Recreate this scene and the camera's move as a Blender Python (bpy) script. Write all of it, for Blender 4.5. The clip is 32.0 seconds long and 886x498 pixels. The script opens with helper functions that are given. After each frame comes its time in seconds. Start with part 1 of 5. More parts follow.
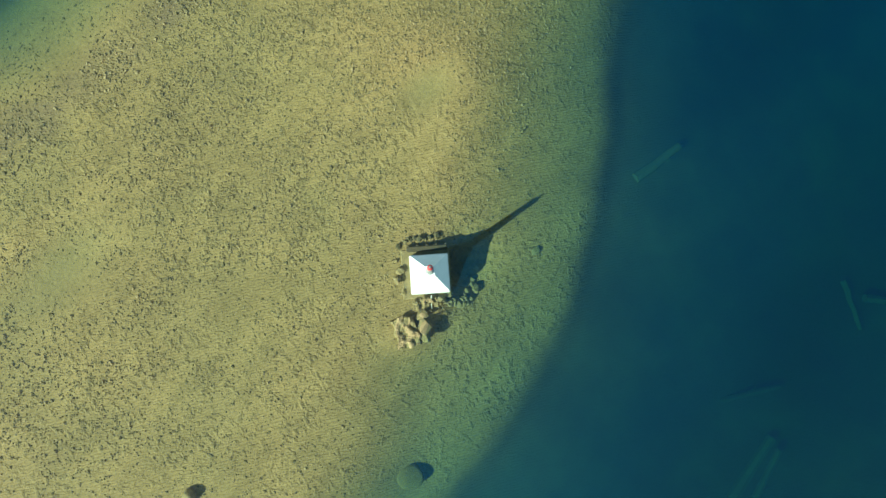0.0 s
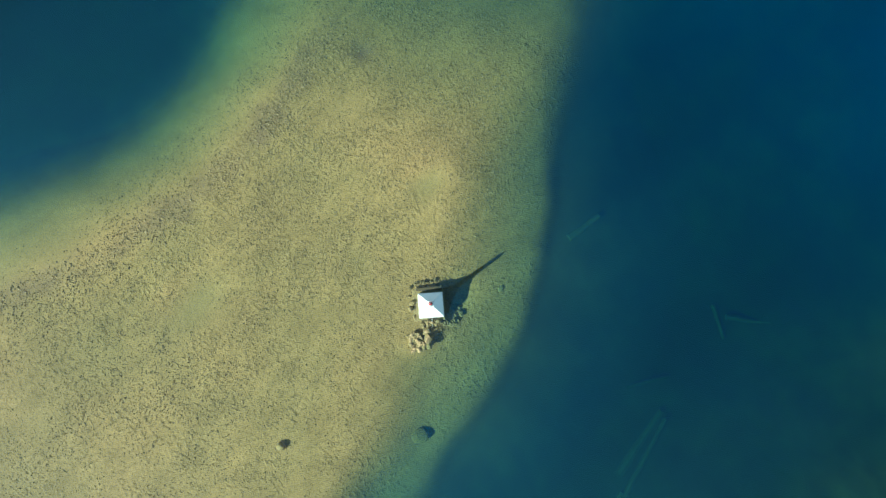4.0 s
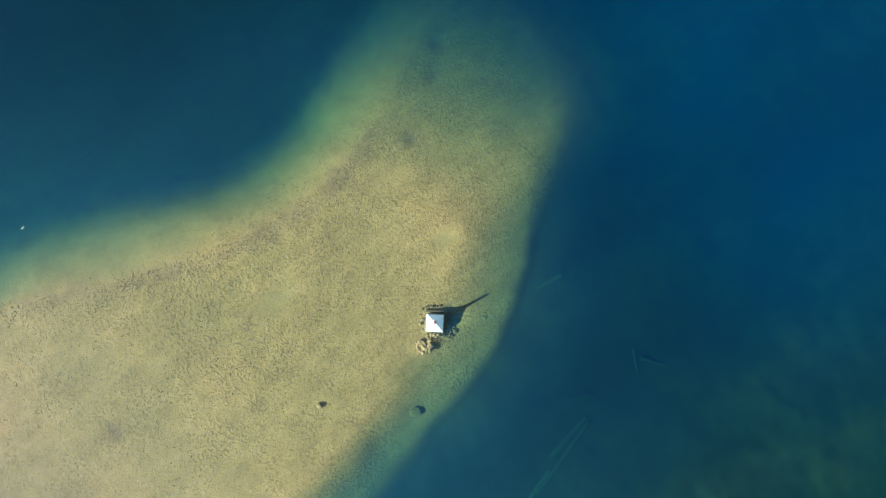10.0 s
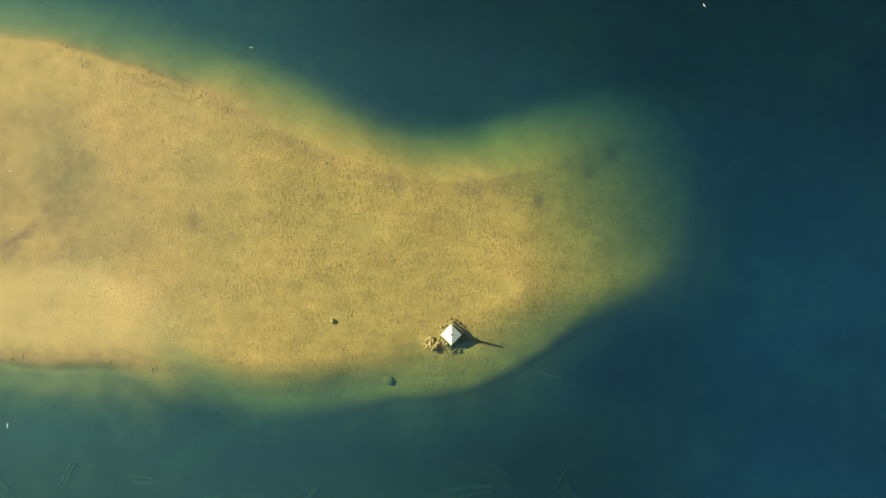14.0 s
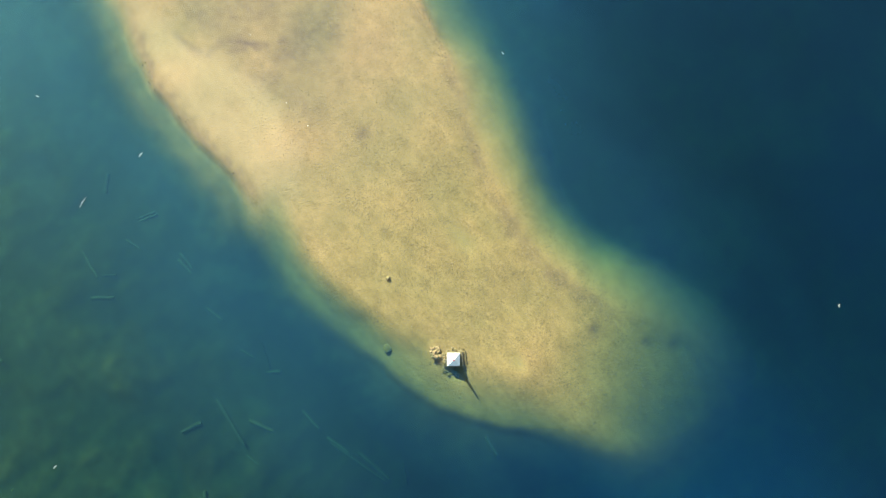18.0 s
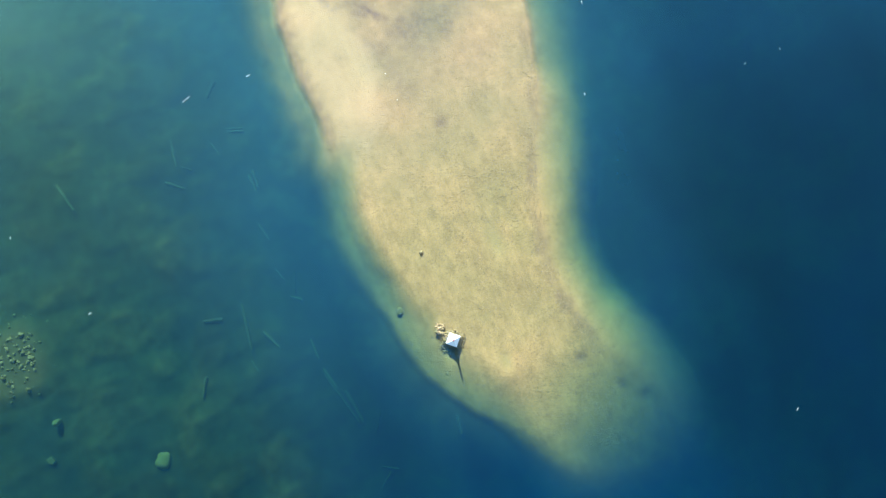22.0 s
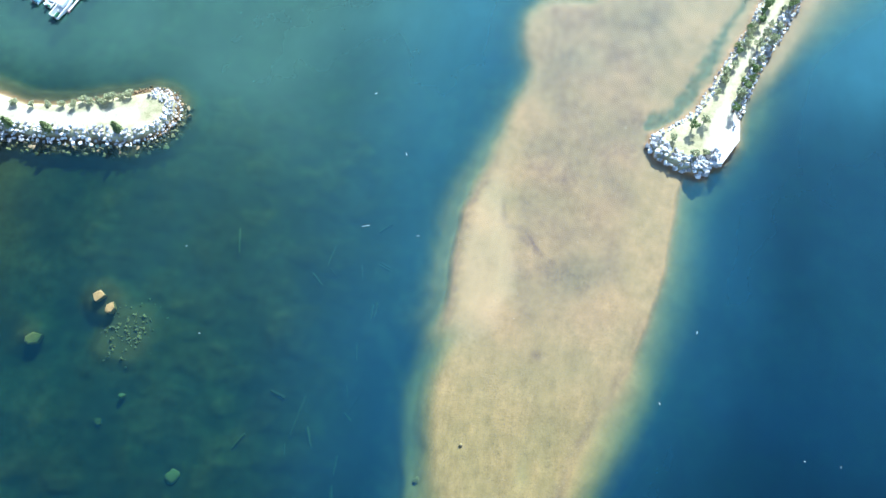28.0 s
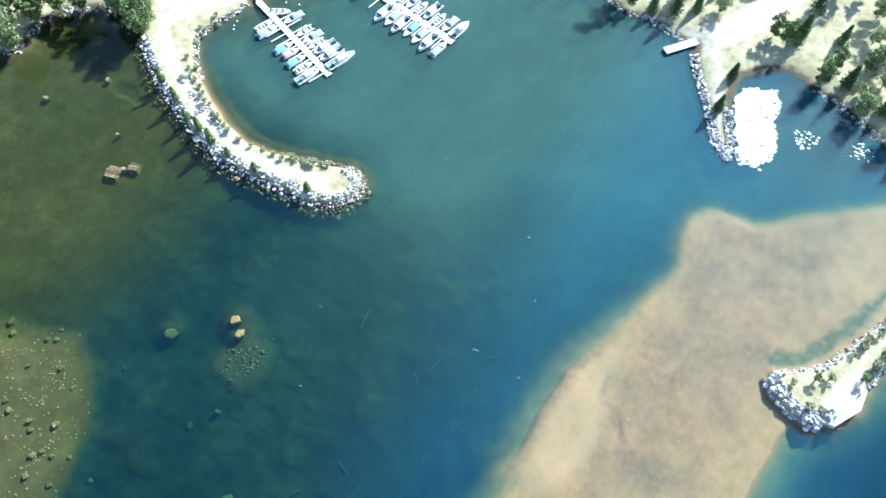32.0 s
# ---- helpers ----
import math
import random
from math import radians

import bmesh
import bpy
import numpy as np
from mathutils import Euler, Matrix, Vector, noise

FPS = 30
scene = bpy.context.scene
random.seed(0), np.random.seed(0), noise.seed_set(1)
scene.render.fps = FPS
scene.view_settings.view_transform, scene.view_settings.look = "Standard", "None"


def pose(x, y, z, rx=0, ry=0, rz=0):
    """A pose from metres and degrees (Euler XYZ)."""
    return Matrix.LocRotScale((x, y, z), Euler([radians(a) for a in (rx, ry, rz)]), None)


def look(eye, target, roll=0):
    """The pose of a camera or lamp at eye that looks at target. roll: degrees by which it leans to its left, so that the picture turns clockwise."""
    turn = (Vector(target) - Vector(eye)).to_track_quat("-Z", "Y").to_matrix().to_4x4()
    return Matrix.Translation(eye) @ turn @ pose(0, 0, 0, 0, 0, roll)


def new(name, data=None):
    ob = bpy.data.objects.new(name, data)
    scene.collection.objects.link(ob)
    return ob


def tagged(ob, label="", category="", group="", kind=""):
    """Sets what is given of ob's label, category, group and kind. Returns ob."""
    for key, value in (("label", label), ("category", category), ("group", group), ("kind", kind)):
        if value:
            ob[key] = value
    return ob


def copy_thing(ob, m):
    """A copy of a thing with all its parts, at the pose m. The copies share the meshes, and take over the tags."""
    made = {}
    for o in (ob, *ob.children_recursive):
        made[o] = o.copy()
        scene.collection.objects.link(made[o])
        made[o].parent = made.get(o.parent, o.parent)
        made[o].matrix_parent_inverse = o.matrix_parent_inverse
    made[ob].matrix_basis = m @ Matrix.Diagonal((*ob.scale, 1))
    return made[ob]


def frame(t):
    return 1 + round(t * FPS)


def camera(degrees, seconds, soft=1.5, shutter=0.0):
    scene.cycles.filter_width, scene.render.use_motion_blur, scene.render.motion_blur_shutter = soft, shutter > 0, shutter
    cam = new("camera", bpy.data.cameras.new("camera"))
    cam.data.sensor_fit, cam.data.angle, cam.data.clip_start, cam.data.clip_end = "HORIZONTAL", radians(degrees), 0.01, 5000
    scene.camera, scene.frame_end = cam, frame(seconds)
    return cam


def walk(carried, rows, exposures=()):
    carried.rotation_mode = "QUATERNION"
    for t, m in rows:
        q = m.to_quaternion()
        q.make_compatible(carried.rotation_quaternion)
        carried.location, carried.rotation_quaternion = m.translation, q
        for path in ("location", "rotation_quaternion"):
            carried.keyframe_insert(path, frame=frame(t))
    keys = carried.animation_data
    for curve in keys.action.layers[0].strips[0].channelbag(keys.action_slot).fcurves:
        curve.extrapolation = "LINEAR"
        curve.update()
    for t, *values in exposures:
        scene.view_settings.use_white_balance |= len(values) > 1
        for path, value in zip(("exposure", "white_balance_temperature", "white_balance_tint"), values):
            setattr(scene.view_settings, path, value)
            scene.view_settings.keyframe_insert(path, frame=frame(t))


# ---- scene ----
DEG = 65.47
cam = camera(DEG, 32.0, soft=1.45)
# seconds, place in metres, turn in degrees
PATH = [
    (0, -1.74, 1.76, 30.67, 6.67, -1.20, -134.02),
    (0.5, -1.88, 1.80, 32.76, 7.08, -1.02, -134.03),
    (1, -1.89, 1.74, 35.07, 7.17, -0.91, -134.02),
    (1.5, -1.77, 1.57, 37.23, 7.00, -0.82, -134.03),
    (2, -1.67, 1.28, 39.40, 6.75, -0.59, -134.04),
    (2.5, -1.62, 0.94, 41.56, 6.48, -0.36, -134.20),
    (3, -1.67, 0.68, 43.83, 6.43, -0.05, -134.27),
    (3.5, -1.77, 0.53, 46.03, 6.54, 0.07, -134.22),
    (4, -1.92, 0.48, 48.19, 6.68, 0.20, -134.34),
    (4.5, -1.95, 0.43, 50.29, 6.77, 0.21, -134.41),
    (6.5, -1.70, 0.42, 59.06, 6.94, -0.08, -134.32),
    (7, -1.65, 0.44, 61.19, 7.02, -0.17, -134.12),
    (7.5, -1.54, 0.42, 62.88, 7.01, -0.23, -133.42),
    (8, -1.40, 0.34, 64.38, 6.95, -0.27, -132.49),
    (8.5, -1.25, 0.23, 65.75, 6.84, -0.26, -131.75),
    (9, -1.12, 0.12, 67.07, 6.74, -0.26, -130.59),
    (9.5, -1.04, 0.06, 68.42, 6.76, -0.24, -128.95),
    (10, -1.08, 0.05, 69.86, 6.86, -0.17, -126.76),
    (10.5, -1.24, 0.12, 71.33, 7.05, -0.10, -124.03),
    (11, -1.49, 0.23, 72.83, 7.38, 0.02, -119.55),
    (11.5, -1.76, 0.36, 74.23, 7.72, 0.03, -114.39),
    (12, -1.99, 0.51, 75.63, 7.99, -0.02, -108.64),
    (12.5, -2.13, 0.71, 77.07, 8.17, 0.03, -102.60),
    (13, -2.11, 0.94, 78.52, 8.39, -0.15, -95.28),
    (13.5, -1.91, 1.20, 80.03, 8.29, -0.38, -90.25),
    (14, -1.50, 1.46, 81.46, 8.05, -0.43, -84.67),
    (14.5, -0.90, 1.65, 82.82, 7.83, -0.47, -79.38),
    (16.5, 1.93, 1.89, 89.22, 6.70, 0.67, -55.40),
    (17, 2.35, 2.17, 90.71, 6.68, 0.82, -50.34),
    (17.5, 2.49, 2.56, 92.04, 6.68, 0.90, -45.21),
    (18, 2.36, 2.93, 93.34, 6.80, 0.81, -40.33),
    (18.5, 2.04, 3.11, 94.70, 7.00, 0.70, -36.88),
    (19, 1.60, 3.07, 96.08, 7.25, 0.63, -33.91),
    (19.5, 1.11, 2.93, 97.37, 7.46, 0.51, -31.78),
    (20, 0.59, 2.76, 98.69, 7.07, 0.38, -29.66),
    (20.5, 0.12, 2.65, 100.03, 6.24, 0.23, -27.48),
    (21, -0.30, 2.60, 101.48, 5.58, 0.05, -25.46),
    (21.5, -0.63, 2.67, 102.82, 5.55, -0.06, -23.61),
    (22, -0.85, 2.80, 104.13, 6.26, -0.16, -21.25),
    (22.5, -0.99, 2.91, 105.50, 7.40, -0.25, -18.94),
    (23, -1.07, 2.92, 107.01, 8.64, -0.30, -16.39),
    (23.5, -1.12, 2.88, 108.50, 9.83, -0.29, -13.32),
    (24, -1.18, 2.85, 109.95, 11.11, -0.30, -9.89),
    (24.5, -1.29, 2.89, 111.39, 12.33, -0.37, -6.96),
    (25, -1.45, 3.04, 112.91, 13.51, -0.45, -3.12),
    (25.5, -1.62, 3.38, 114.54, 14.52, -0.55, 0.00),
    (27.5, -2.32, 6.25, 120.61, 17.91, -0.50, 9.31),
    (28, -2.41, 6.95, 122.43, 18.88, -0.49, 11.80),
    (28.5, -2.41, 7.62, 124.17, 19.72, -0.33, 14.12),
    (29, -2.46, 8.30, 125.84, 20.73, -0.22, 16.84),
    (29.5, -2.67, 8.88, 127.40, 21.63, -0.11, 19.39),
    (30, -2.96, 9.23, 128.94, 22.75, -0.05, 22.10),
    (30.5, -3.34, 9.29, 130.40, 23.87, -0.03, 25.02),
    (31, -3.70, 9.09, 131.76, 25.19, -0.02, 28.32),
    (31.5, -4.04, 8.72, 132.99, 26.44, -0.04, 31.69),
    (32, -4.38, 8.25, 134.11, 27.20, -0.07, 35.19),
]
EXPOSURES = [(0, 0.68, 6250, -27), (2, 0.7, 6000, -24), (4, 0.74, 5850, -21), (9, 0.88, 5750, -14), (11, 0.86, 6400, -12), (12.5, 0.82, 9300, -16), (14.5, 0.92, 11200, -15), (16.5, 1.08, 8700, -10), (19, 1.33, 6150, -5), (22, 1.46, 5700, -3), (25.5, 1.48, 5250, -1), (28, 1.36, 5300, 2), (32, 1.26, 5350, 4)]
walk(cam, [(r[0], pose(*r[1:])) for r in PATH], EXPOSURES)

# ---- daylight ----
SUN_UP, SUN_ROUND = radians(36), radians(8)
world = bpy.data.worlds.new("sky")
scene.world = world
world.use_nodes = True
wn, wl = world.node_tree.nodes, world.node_tree.links
sky = wn.new("ShaderNodeTexSky")
sky.sky_type, sky.sun_disc = "NISHITA", False
sky.sun_elevation, sky.sun_rotation = SUN_UP, SUN_ROUND
wn["Background"].inputs["Strength"].default_value = 0.12
wl.new(sky.outputs["Color"], wn["Background"].inputs["Color"])
sun = new("sun", bpy.data.lights.new("sun", "SUN"))
sun.data.energy, sun.data.angle, sun.data.color = 4.95, radians(0.6), (1.0, 0.95, 0.86)
sun_from = Vector((math.sin(SUN_ROUND) * math.cos(SUN_UP), math.cos(SUN_ROUND) * math.cos(SUN_UP), math.sin(SUN_UP)))
sun.matrix_world = look(sun_from * 300, (0, 0, 0))


# ---- materials ----
class Mat:
    """A small builder of node materials."""

    def __init__(self, name):
        self.m = bpy.data.materials.new(name)
        self.m.use_nodes = True
        self.n, self.l = self.m.node_tree.nodes, self.m.node_tree.links
        self.b = self.n["Principled BSDF"]
        self.out = self.n["Material Output"]
        self.co = self.n.new("ShaderNodeTexCoord").outputs["Object"]

    def add(self, kind, **values):
        node = self.n.new(kind)
        for key, value in values.items():
            node.inputs[key].default_value = value
        return node

    def world_place(self):
        return self.n.new("ShaderNodeNewGeometry").outputs["Position"]

    def noise(self, scale, detail=4.0, rough=0.6, co=None, stretch=None):
        node = self.add("ShaderNodeTexNoise", Scale=scale, Detail=detail, Roughness=rough)
        co = co or self.co
        if stretch:
            mp = self.add("ShaderNodeMapping", Scale=stretch)
            self.l.new(co, mp.inputs["Vector"])
            co = mp.outputs["Vector"]
        self.l.new(co, node.inputs["Vector"])
        return node.outputs["Fac"]

    def ramp(self, fac, *stops):
        node = self.n.new("ShaderNodeValToRGB")
        el = node.color_ramp.elements
        while len(el) < len(stops):
            el.new(0.5)
        for e, (p, c) in zip(el, stops):
            e.position, e.color = p, (*c, 1) if len(c) == 3 else c
        self.l.new(fac, node.inputs["Fac"])
        return node.outputs["Color"]

    def mix(self, fac, a, b, kind="MIX"):
        node = self.n.new("ShaderNodeMix")
        node.data_type, node.blend_type = "RGBA", kind
        for s, v in ((node.inputs["Factor"], fac), (node.inputs["A"], a), (node.inputs["B"], b)):
            if isinstance(v, (int, float)):
                s.default_value = v
            elif isinstance(v, tuple):
                s.default_value = (*v, 1) if len(v) == 3 else v
            else:
                self.l.new(v, s)
        return node.outputs["Result"]

    def math(self, op, a, b=0.0, clamp=False):
        node = self.n.new("ShaderNodeMath")
        node.operation, node.use_clamp = op, clamp
        for s, v in zip(node.inputs, (a, b)):
            if isinstance(v, (int, float)):
                s.default_value = v
            else:
                self.l.new(v, s)
        return node.outputs["Value"]

    def attr(self, name):
        node = self.n.new("ShaderNodeAttribute")
        node.attribute_name = name
        return node.outputs["Fac"]

    def random(self):
        return self.n.new("ShaderNodeObjectInfo").outputs["Random"]

    def island(self):
        return self.n.new("ShaderNodeNewGeometry").outputs["Random Per Island"]

    def bump(self, height, strength=0.4, distance=0.05):
        node = self.add("ShaderNodeBump", Strength=strength, Distance=distance)
        self.l.new(height, node.inputs["Height"])
        self.l.new(node.outputs["Normal"], self.b.inputs["Normal"])

    def done(self, colour, rough=0.8, metal=0.0, spec=0.5):
        if isinstance(colour, tuple):
            self.b.inputs["Base Color"].default_value = (*colour, 1)
        else:
            self.l.new(colour, self.b.inputs["Base Color"])
        if isinstance(rough, (int, float)):
            self.b.inputs["Roughness"].default_value = rough
        else:
            self.l.new(rough, self.b.inputs["Roughness"])
        self.b.inputs["Metallic"].default_value = metal
        self.b.inputs["Specular IOR Level"].default_value = spec
        return self.m


def surface(name, low, high, scale=3.0, rough=0.8, bump=0.3, metal=0.0, vary=0.0, distance=0.03):
    """A worn two-tone surface with coarse stains and fine grain; vary: how far one piece differs from the next."""
    k = Mat(name)
    big, small = k.noise(scale, 5), k.noise(scale * 9, 6, 0.7)
    f = k.math("ADD", k.math("MULTIPLY", big, 0.6), k.math("MULTIPLY", small, 0.4))
    if vary:
        f = k.math("ADD", f, k.math("MULTIPLY", k.math("SUBTRACT", k.random(), 0.5), vary))
    c = k.ramp(f, (0.3, low), (0.68, high))
    k.bump(small, bump, distance)
    return k.done(c, rough, metal)


def ground_material():
    k = Mat("lake_bed_and_shore")
    p = k.world_place()
    big, mid, fine = k.noise(0.06, 4, 0.6, p), k.noise(0.5, 5, 0.65, p), k.noise(7.0, 5, 0.7, p)
    ripple = k.n.new("ShaderNodeTexWave")
    ripple.wave_profile = "SIN"
    mp = k.add("ShaderNodeMapping", Rotation=(0, 0, radians(28)))
    k.l.new(p, mp.inputs["Vector"])
    k.l.new(mp.outputs["Vector"], ripple.inputs["Vector"])
    for key, v in (("Scale", 2.3), ("Distortion", 7.0), ("Detail", 3.0), ("Detail Scale", 1.2)):
        ripple.inputs[key].default_value = v
    # silt and mud of the deep parts
    mud = k.ramp(k.math("ADD", k.math("MULTIPLY", mid, 0.45), k.math("MULTIPLY", k.noise(0.11, 5, 0.6, p), 0.55)), (0.32, (0.020, 0.021, 0.012)), (0.5, (0.048, 0.047, 0.024)), (0.68, (0.098, 0.090, 0.045)))
    # sand with grit
    sand = k.ramp(k.math("ADD", k.math("MULTIPLY", mid, 0.35), k.math("MULTIPLY", fine, 0.65)),
                  (0.28, (0.235, 0.156, 0.088)), (0.5, (0.378, 0.250, 0.150)), (0.72, (0.50, 0.340, 0.212)))
    blotch = k.ramp(k.noise(0.17, 6, 0.7, p), (0.40, (0.90, 0.91, 0.89)), (0.62, (1.05, 1.03, 1.0)))
    sand = k.mix(1.0, sand, blotch, "MULTIPLY")
    flow = k.ramp(k.noise(0.9, 6, 0.7, p, (1.2, 0.26, 1)), (0.36, (0.84, 0.84, 0.82)), (0.62, (1.10, 1.10, 1.08)))
    sand = k.mix(k.math("MULTIPLY", k.attr("grit"), 0.7), sand, flow, "MULTIPLY")
    sand = k.mix(k.attr("yellow"), k.mix(1.0, sand, k.mix(k.attr("north"), (1.0, 0.985, 0.97), (0.975, 0.977, 1.05)), "MULTIPLY"), k.mix(1.0, sand, (0.98, 1.0, 0.80), "MULTIPLY"))
    # debris stains, and the painted shade of the undercut western rim
    stain_shade = k.math("MULTIPLY", k.attr("stain_shade"), k.math("ADD", k.noise(0.35, 8, 0.8, p), 0.45, True))
    stain_shade = k.math("MULTIPLY", stain_shade, k.math("ADD", k.math("MULTIPLY", k.math("SUBTRACT", k.noise(1.1, 8, 0.75, p), 0.5), 3.0), 1.0), True)
    streak = k.ramp(k.noise(0.32, 7, 0.72, p, (1.0, 0.6, 1)), (0.36, (0.45, 0.45, 0.45)), (0.62, (1.0, 1.0, 1.0)))
    sand = k.mix(k.math("MULTIPLY", stain_shade, streak), sand, (0.178, 0.114, 0.098))
    sand = k.mix(k.math("MULTIPLY", k.attr("pale"), k.math("ADD", k.noise(0.25, 5, 0.7, p, (1.6, 0.5, 1)), 0.15, True)), sand, (0.53, 0.365, 0.24))
    weed = k.ramp(k.noise(0.9, 4, 0.6, p), (0.35, (0.045, 0.062, 0.042)), (0.65, (0.135, 0.17, 0.115)))
    bed = k.mix(k.attr("sand"), mud, sand)
    bed = k.mix(k.math("MULTIPLY", k.attr("weed"), k.math("ADD", k.noise(0.5, 4, 0.6, p), 0.15, True)), bed, weed)
    grass = k.ramp(k.math("ADD", k.math("MULTIPLY", k.noise(0.35, 5, 0.7, p), 0.6), k.math("MULTIPLY", k.noise(4.5, 5, 0.75, p), 0.4)),
                   (0.34, (0.17, 0.16, 0.075)), (0.5, (0.37, 0.345, 0.205)), (0.66, (0.56, 0.505, 0.345)))
    gravel = k.ramp(k.math("ADD", k.math("MULTIPLY", fine, 0.4), k.math("MULTIPLY", k.noise(0.6, 5, 0.7, p), 0.6)), (0.34, (0.29, 0.26, 0.19)), (0.5, (0.46, 0.42, 0.33)), (0.66, (0.58, 0.53, 0.43)))
    land = k.mix(k.attr("path"), grass, gravel)
    colour = k.mix(k.attr("land"), bed, land)
    colour = k.mix(k.attr("wet"), colour, (0.16, 0.105, 0.05))
    colour = k.mix(0.35, colour, k.ramp(big, (0.35, (0.75, 0.76, 0.74)), (0.65, (1.1, 1.08, 1.05))), "MULTIPLY")
    patch = k.ramp(k.noise(0.22, 5, 0.65, p), (0.38, (0.15, 0.15, 0.15)), (0.60, (1.0, 1.0, 1.0)))
    lump = k.math("MULTIPLY", k.math("MULTIPLY", k.ramp(k.noise(3.4, 3, 0.6, p), (0.50, (0.0, 0.0, 0.0)), (0.66, (1.0, 1.0, 1.0))), k.math("MULTIPLY", patch, k.attr("grit"))), k.attr("sand"))
    colour = k.mix(k.math("MULTIPLY", lump, 0.45), colour, (0.12, 0.09, 0.048))
    lump = k.math("MULTIPLY", lump, 1.8)
    h = k.math("ADD", k.math("ADD", lump, fine), k.math("MULTIPLY", ripple.outputs["Fac"], k.math("MULTIPLY", k.math("SUBTRACT", k.attr("grit"), 0.36, True), 0.42)))
    k.bump(h, 0.55, 0.06)
    return k.done(colour, 0.9, 0, 0.2)


def water_material():
    """Clear lake water: dims and tints what lies below it with its depth, scatters blue-green, and mirrors the sky."""
    k = Mat("lake_water")
    k.n.remove(k.b)
    depth = k.attr("depth")
    p = k.world_place()
    comb = k.n.new("ShaderNodeCombineColor")
    weedy = k.math("MULTIPLY", depth, k.attr("olive"))
    for key, rate, more in (("Red", 0.86, 0.0), ("Green", 0.46, 0.06), ("Blue", 0.70, 0.5)):
        k.l.new(k.math("MULTIPLY", k.math("POWER", math.exp(-rate), depth), k.math("POWER", math.exp(-more), weedy)), comb.inputs[key])
    clear = k.n.new("ShaderNodeBsdfTransparent")
    k.l.new(comb.outputs["Color"], clear.inputs["Color"])
    turbid = k.math("SUBTRACT", 1.0, k.math("POWER", math.exp(-0.55), depth))
    tone = k.mix(k.attr("silt"), (0.0004, 0.0092, 0.050), (0.0012, 0.0088, 0.0175))
    tone = k.mix(k.noise(0.03, 3, 0.5, p), tone, k.mix(0.5, tone, (0.0015, 0.020, 0.036)))
    tone = k.mix(k.math("MULTIPLY", k.math("SUBTRACT", depth, 3.0), 0.4, True), tone, k.mix(0.72, tone, (0.0004, 0.0045, 0.013)))
    # turbid water, with sky glare and haze mixed into its colour
    tone = k.mix(k.attr("cloud_glare"), tone, k.mix(k.attr("silt"), (0.0250, 0.088, 0.124), (0.0390, 0.087, 0.080)))
    # lens shading put into the southern water as a brighter tone
    tone = k.mix(k.math("MULTIPLY", k.attr("blue"), 0.45), tone, (0.0012, 0.026, 0.085))
    tone = k.mix(k.attr("olive"), tone, (0.0150, 0.0182, 0.0110))
    drift = k.ramp(k.noise(0.05, 6, 0.62, p, (1.0, 0.55, 1)), (0.34, (0.84, 0.85, 0.87)), (0.66, (1.15, 1.14, 1.11)))
    tone = k.mix(1.0, tone, drift, "MULTIPLY")
    body = k.n.new("ShaderNodeBsdfDiffuse")
    k.l.new(k.mix(turbid, (0.0, 0.0, 0.0), tone), body.inputs["Color"])
    both = k.n.new("ShaderNodeAddShader")
    k.l.new(clear.outputs[0], both.inputs[0])
    k.l.new(body.outputs[0], both.inputs[1])
    gloss = k.add("ShaderNodeBsdfGlossy", Roughness=0.03)
    fres = k.add("ShaderNodeFresnel", IOR=1.33)
    top = k.n.new("ShaderNodeMixShader")
    k.l.new(fres.outputs[0], top.inputs["Fac"])
    k.l.new(both.outputs[0], top.inputs[1])
    k.l.new(gloss.outputs[0], top.inputs[2])
    k.l.new(top.outputs[0], k.out.inputs["Surface"])
    return k.m


def leaf_material(name, dark, light):
    k = Mat(name)
    f = k.math("ADD", k.math("MULTIPLY", k.island(), 0.6), k.math("MULTIPLY", k.noise(0.9, 3), 0.5))
    c = k.ramp(f, (0.2, dark), (0.85, light))
    k.done(c, 0.6, 0, 0.35)
    thin = k.n.new("ShaderNodeBsdfTranslucent")
    k.l.new(c, thin.inputs["Color"])
    both = k.n.new("ShaderNodeMixShader")
    both.inputs["Fac"].default_value = 0.28
    k.l.new(k.b.outputs[0], both.inputs[1])
    k.l.new(thin.outputs[0], both.inputs[2])
    k.l.new(both.outputs[0], k.out.inputs["Surface"])
    return k.m


M_GROUND, M_WATER = ground_material(), water_material()
M_GRANITE = surface("pale_granite", (0.25, 0.25, 0.255), (0.72, 0.71, 0.69), 1.6, 0.85, 0.5, vary=0.7, distance=0.08)
M_WETSTONE = surface("algae_brown_stone", (0.10, 0.078, 0.042), (0.27, 0.205, 0.11), 1.8, 0.85, 0.5, vary=0.5, distance=0.06)
M_REEF = surface("weathered_brown_boulder", (0.165, 0.112, 0.042), (0.36, 0.25, 0.10), 2.6, 0.9, 0.8, distance=0.12)
M_RUBBLE = surface("tan_broken_concrete", (0.22, 0.148, 0.072), (0.44, 0.32, 0.165), 2.5, 0.9, 0.7, distance=0.06)
M_TANSTONE = surface("tan_boulder_stone", (0.13, 0.10, 0.05), (0.29, 0.22, 0.115), 1.5, 0.85, 0.5, vary=0.4, distance=0.06)
M_BROWN = surface("rusty_wet_stone", (0.16, 0.095, 0.045), (0.40, 0.26, 0.14), 1.8, 0.8, 0.4, vary=0.5, distance=0.05)


def grit_material():
    k = Mat("mixed_dark_gravel")
    return k.done(k.ramp(k.island(), (0.0, (0.13, 0.10, 0.052)), (0.5, (0.235, 0.172, 0.09)), (1.0, (0.36, 0.26, 0.145))), 0.9, 0, 0.2)


M_GRIT = grit_material()


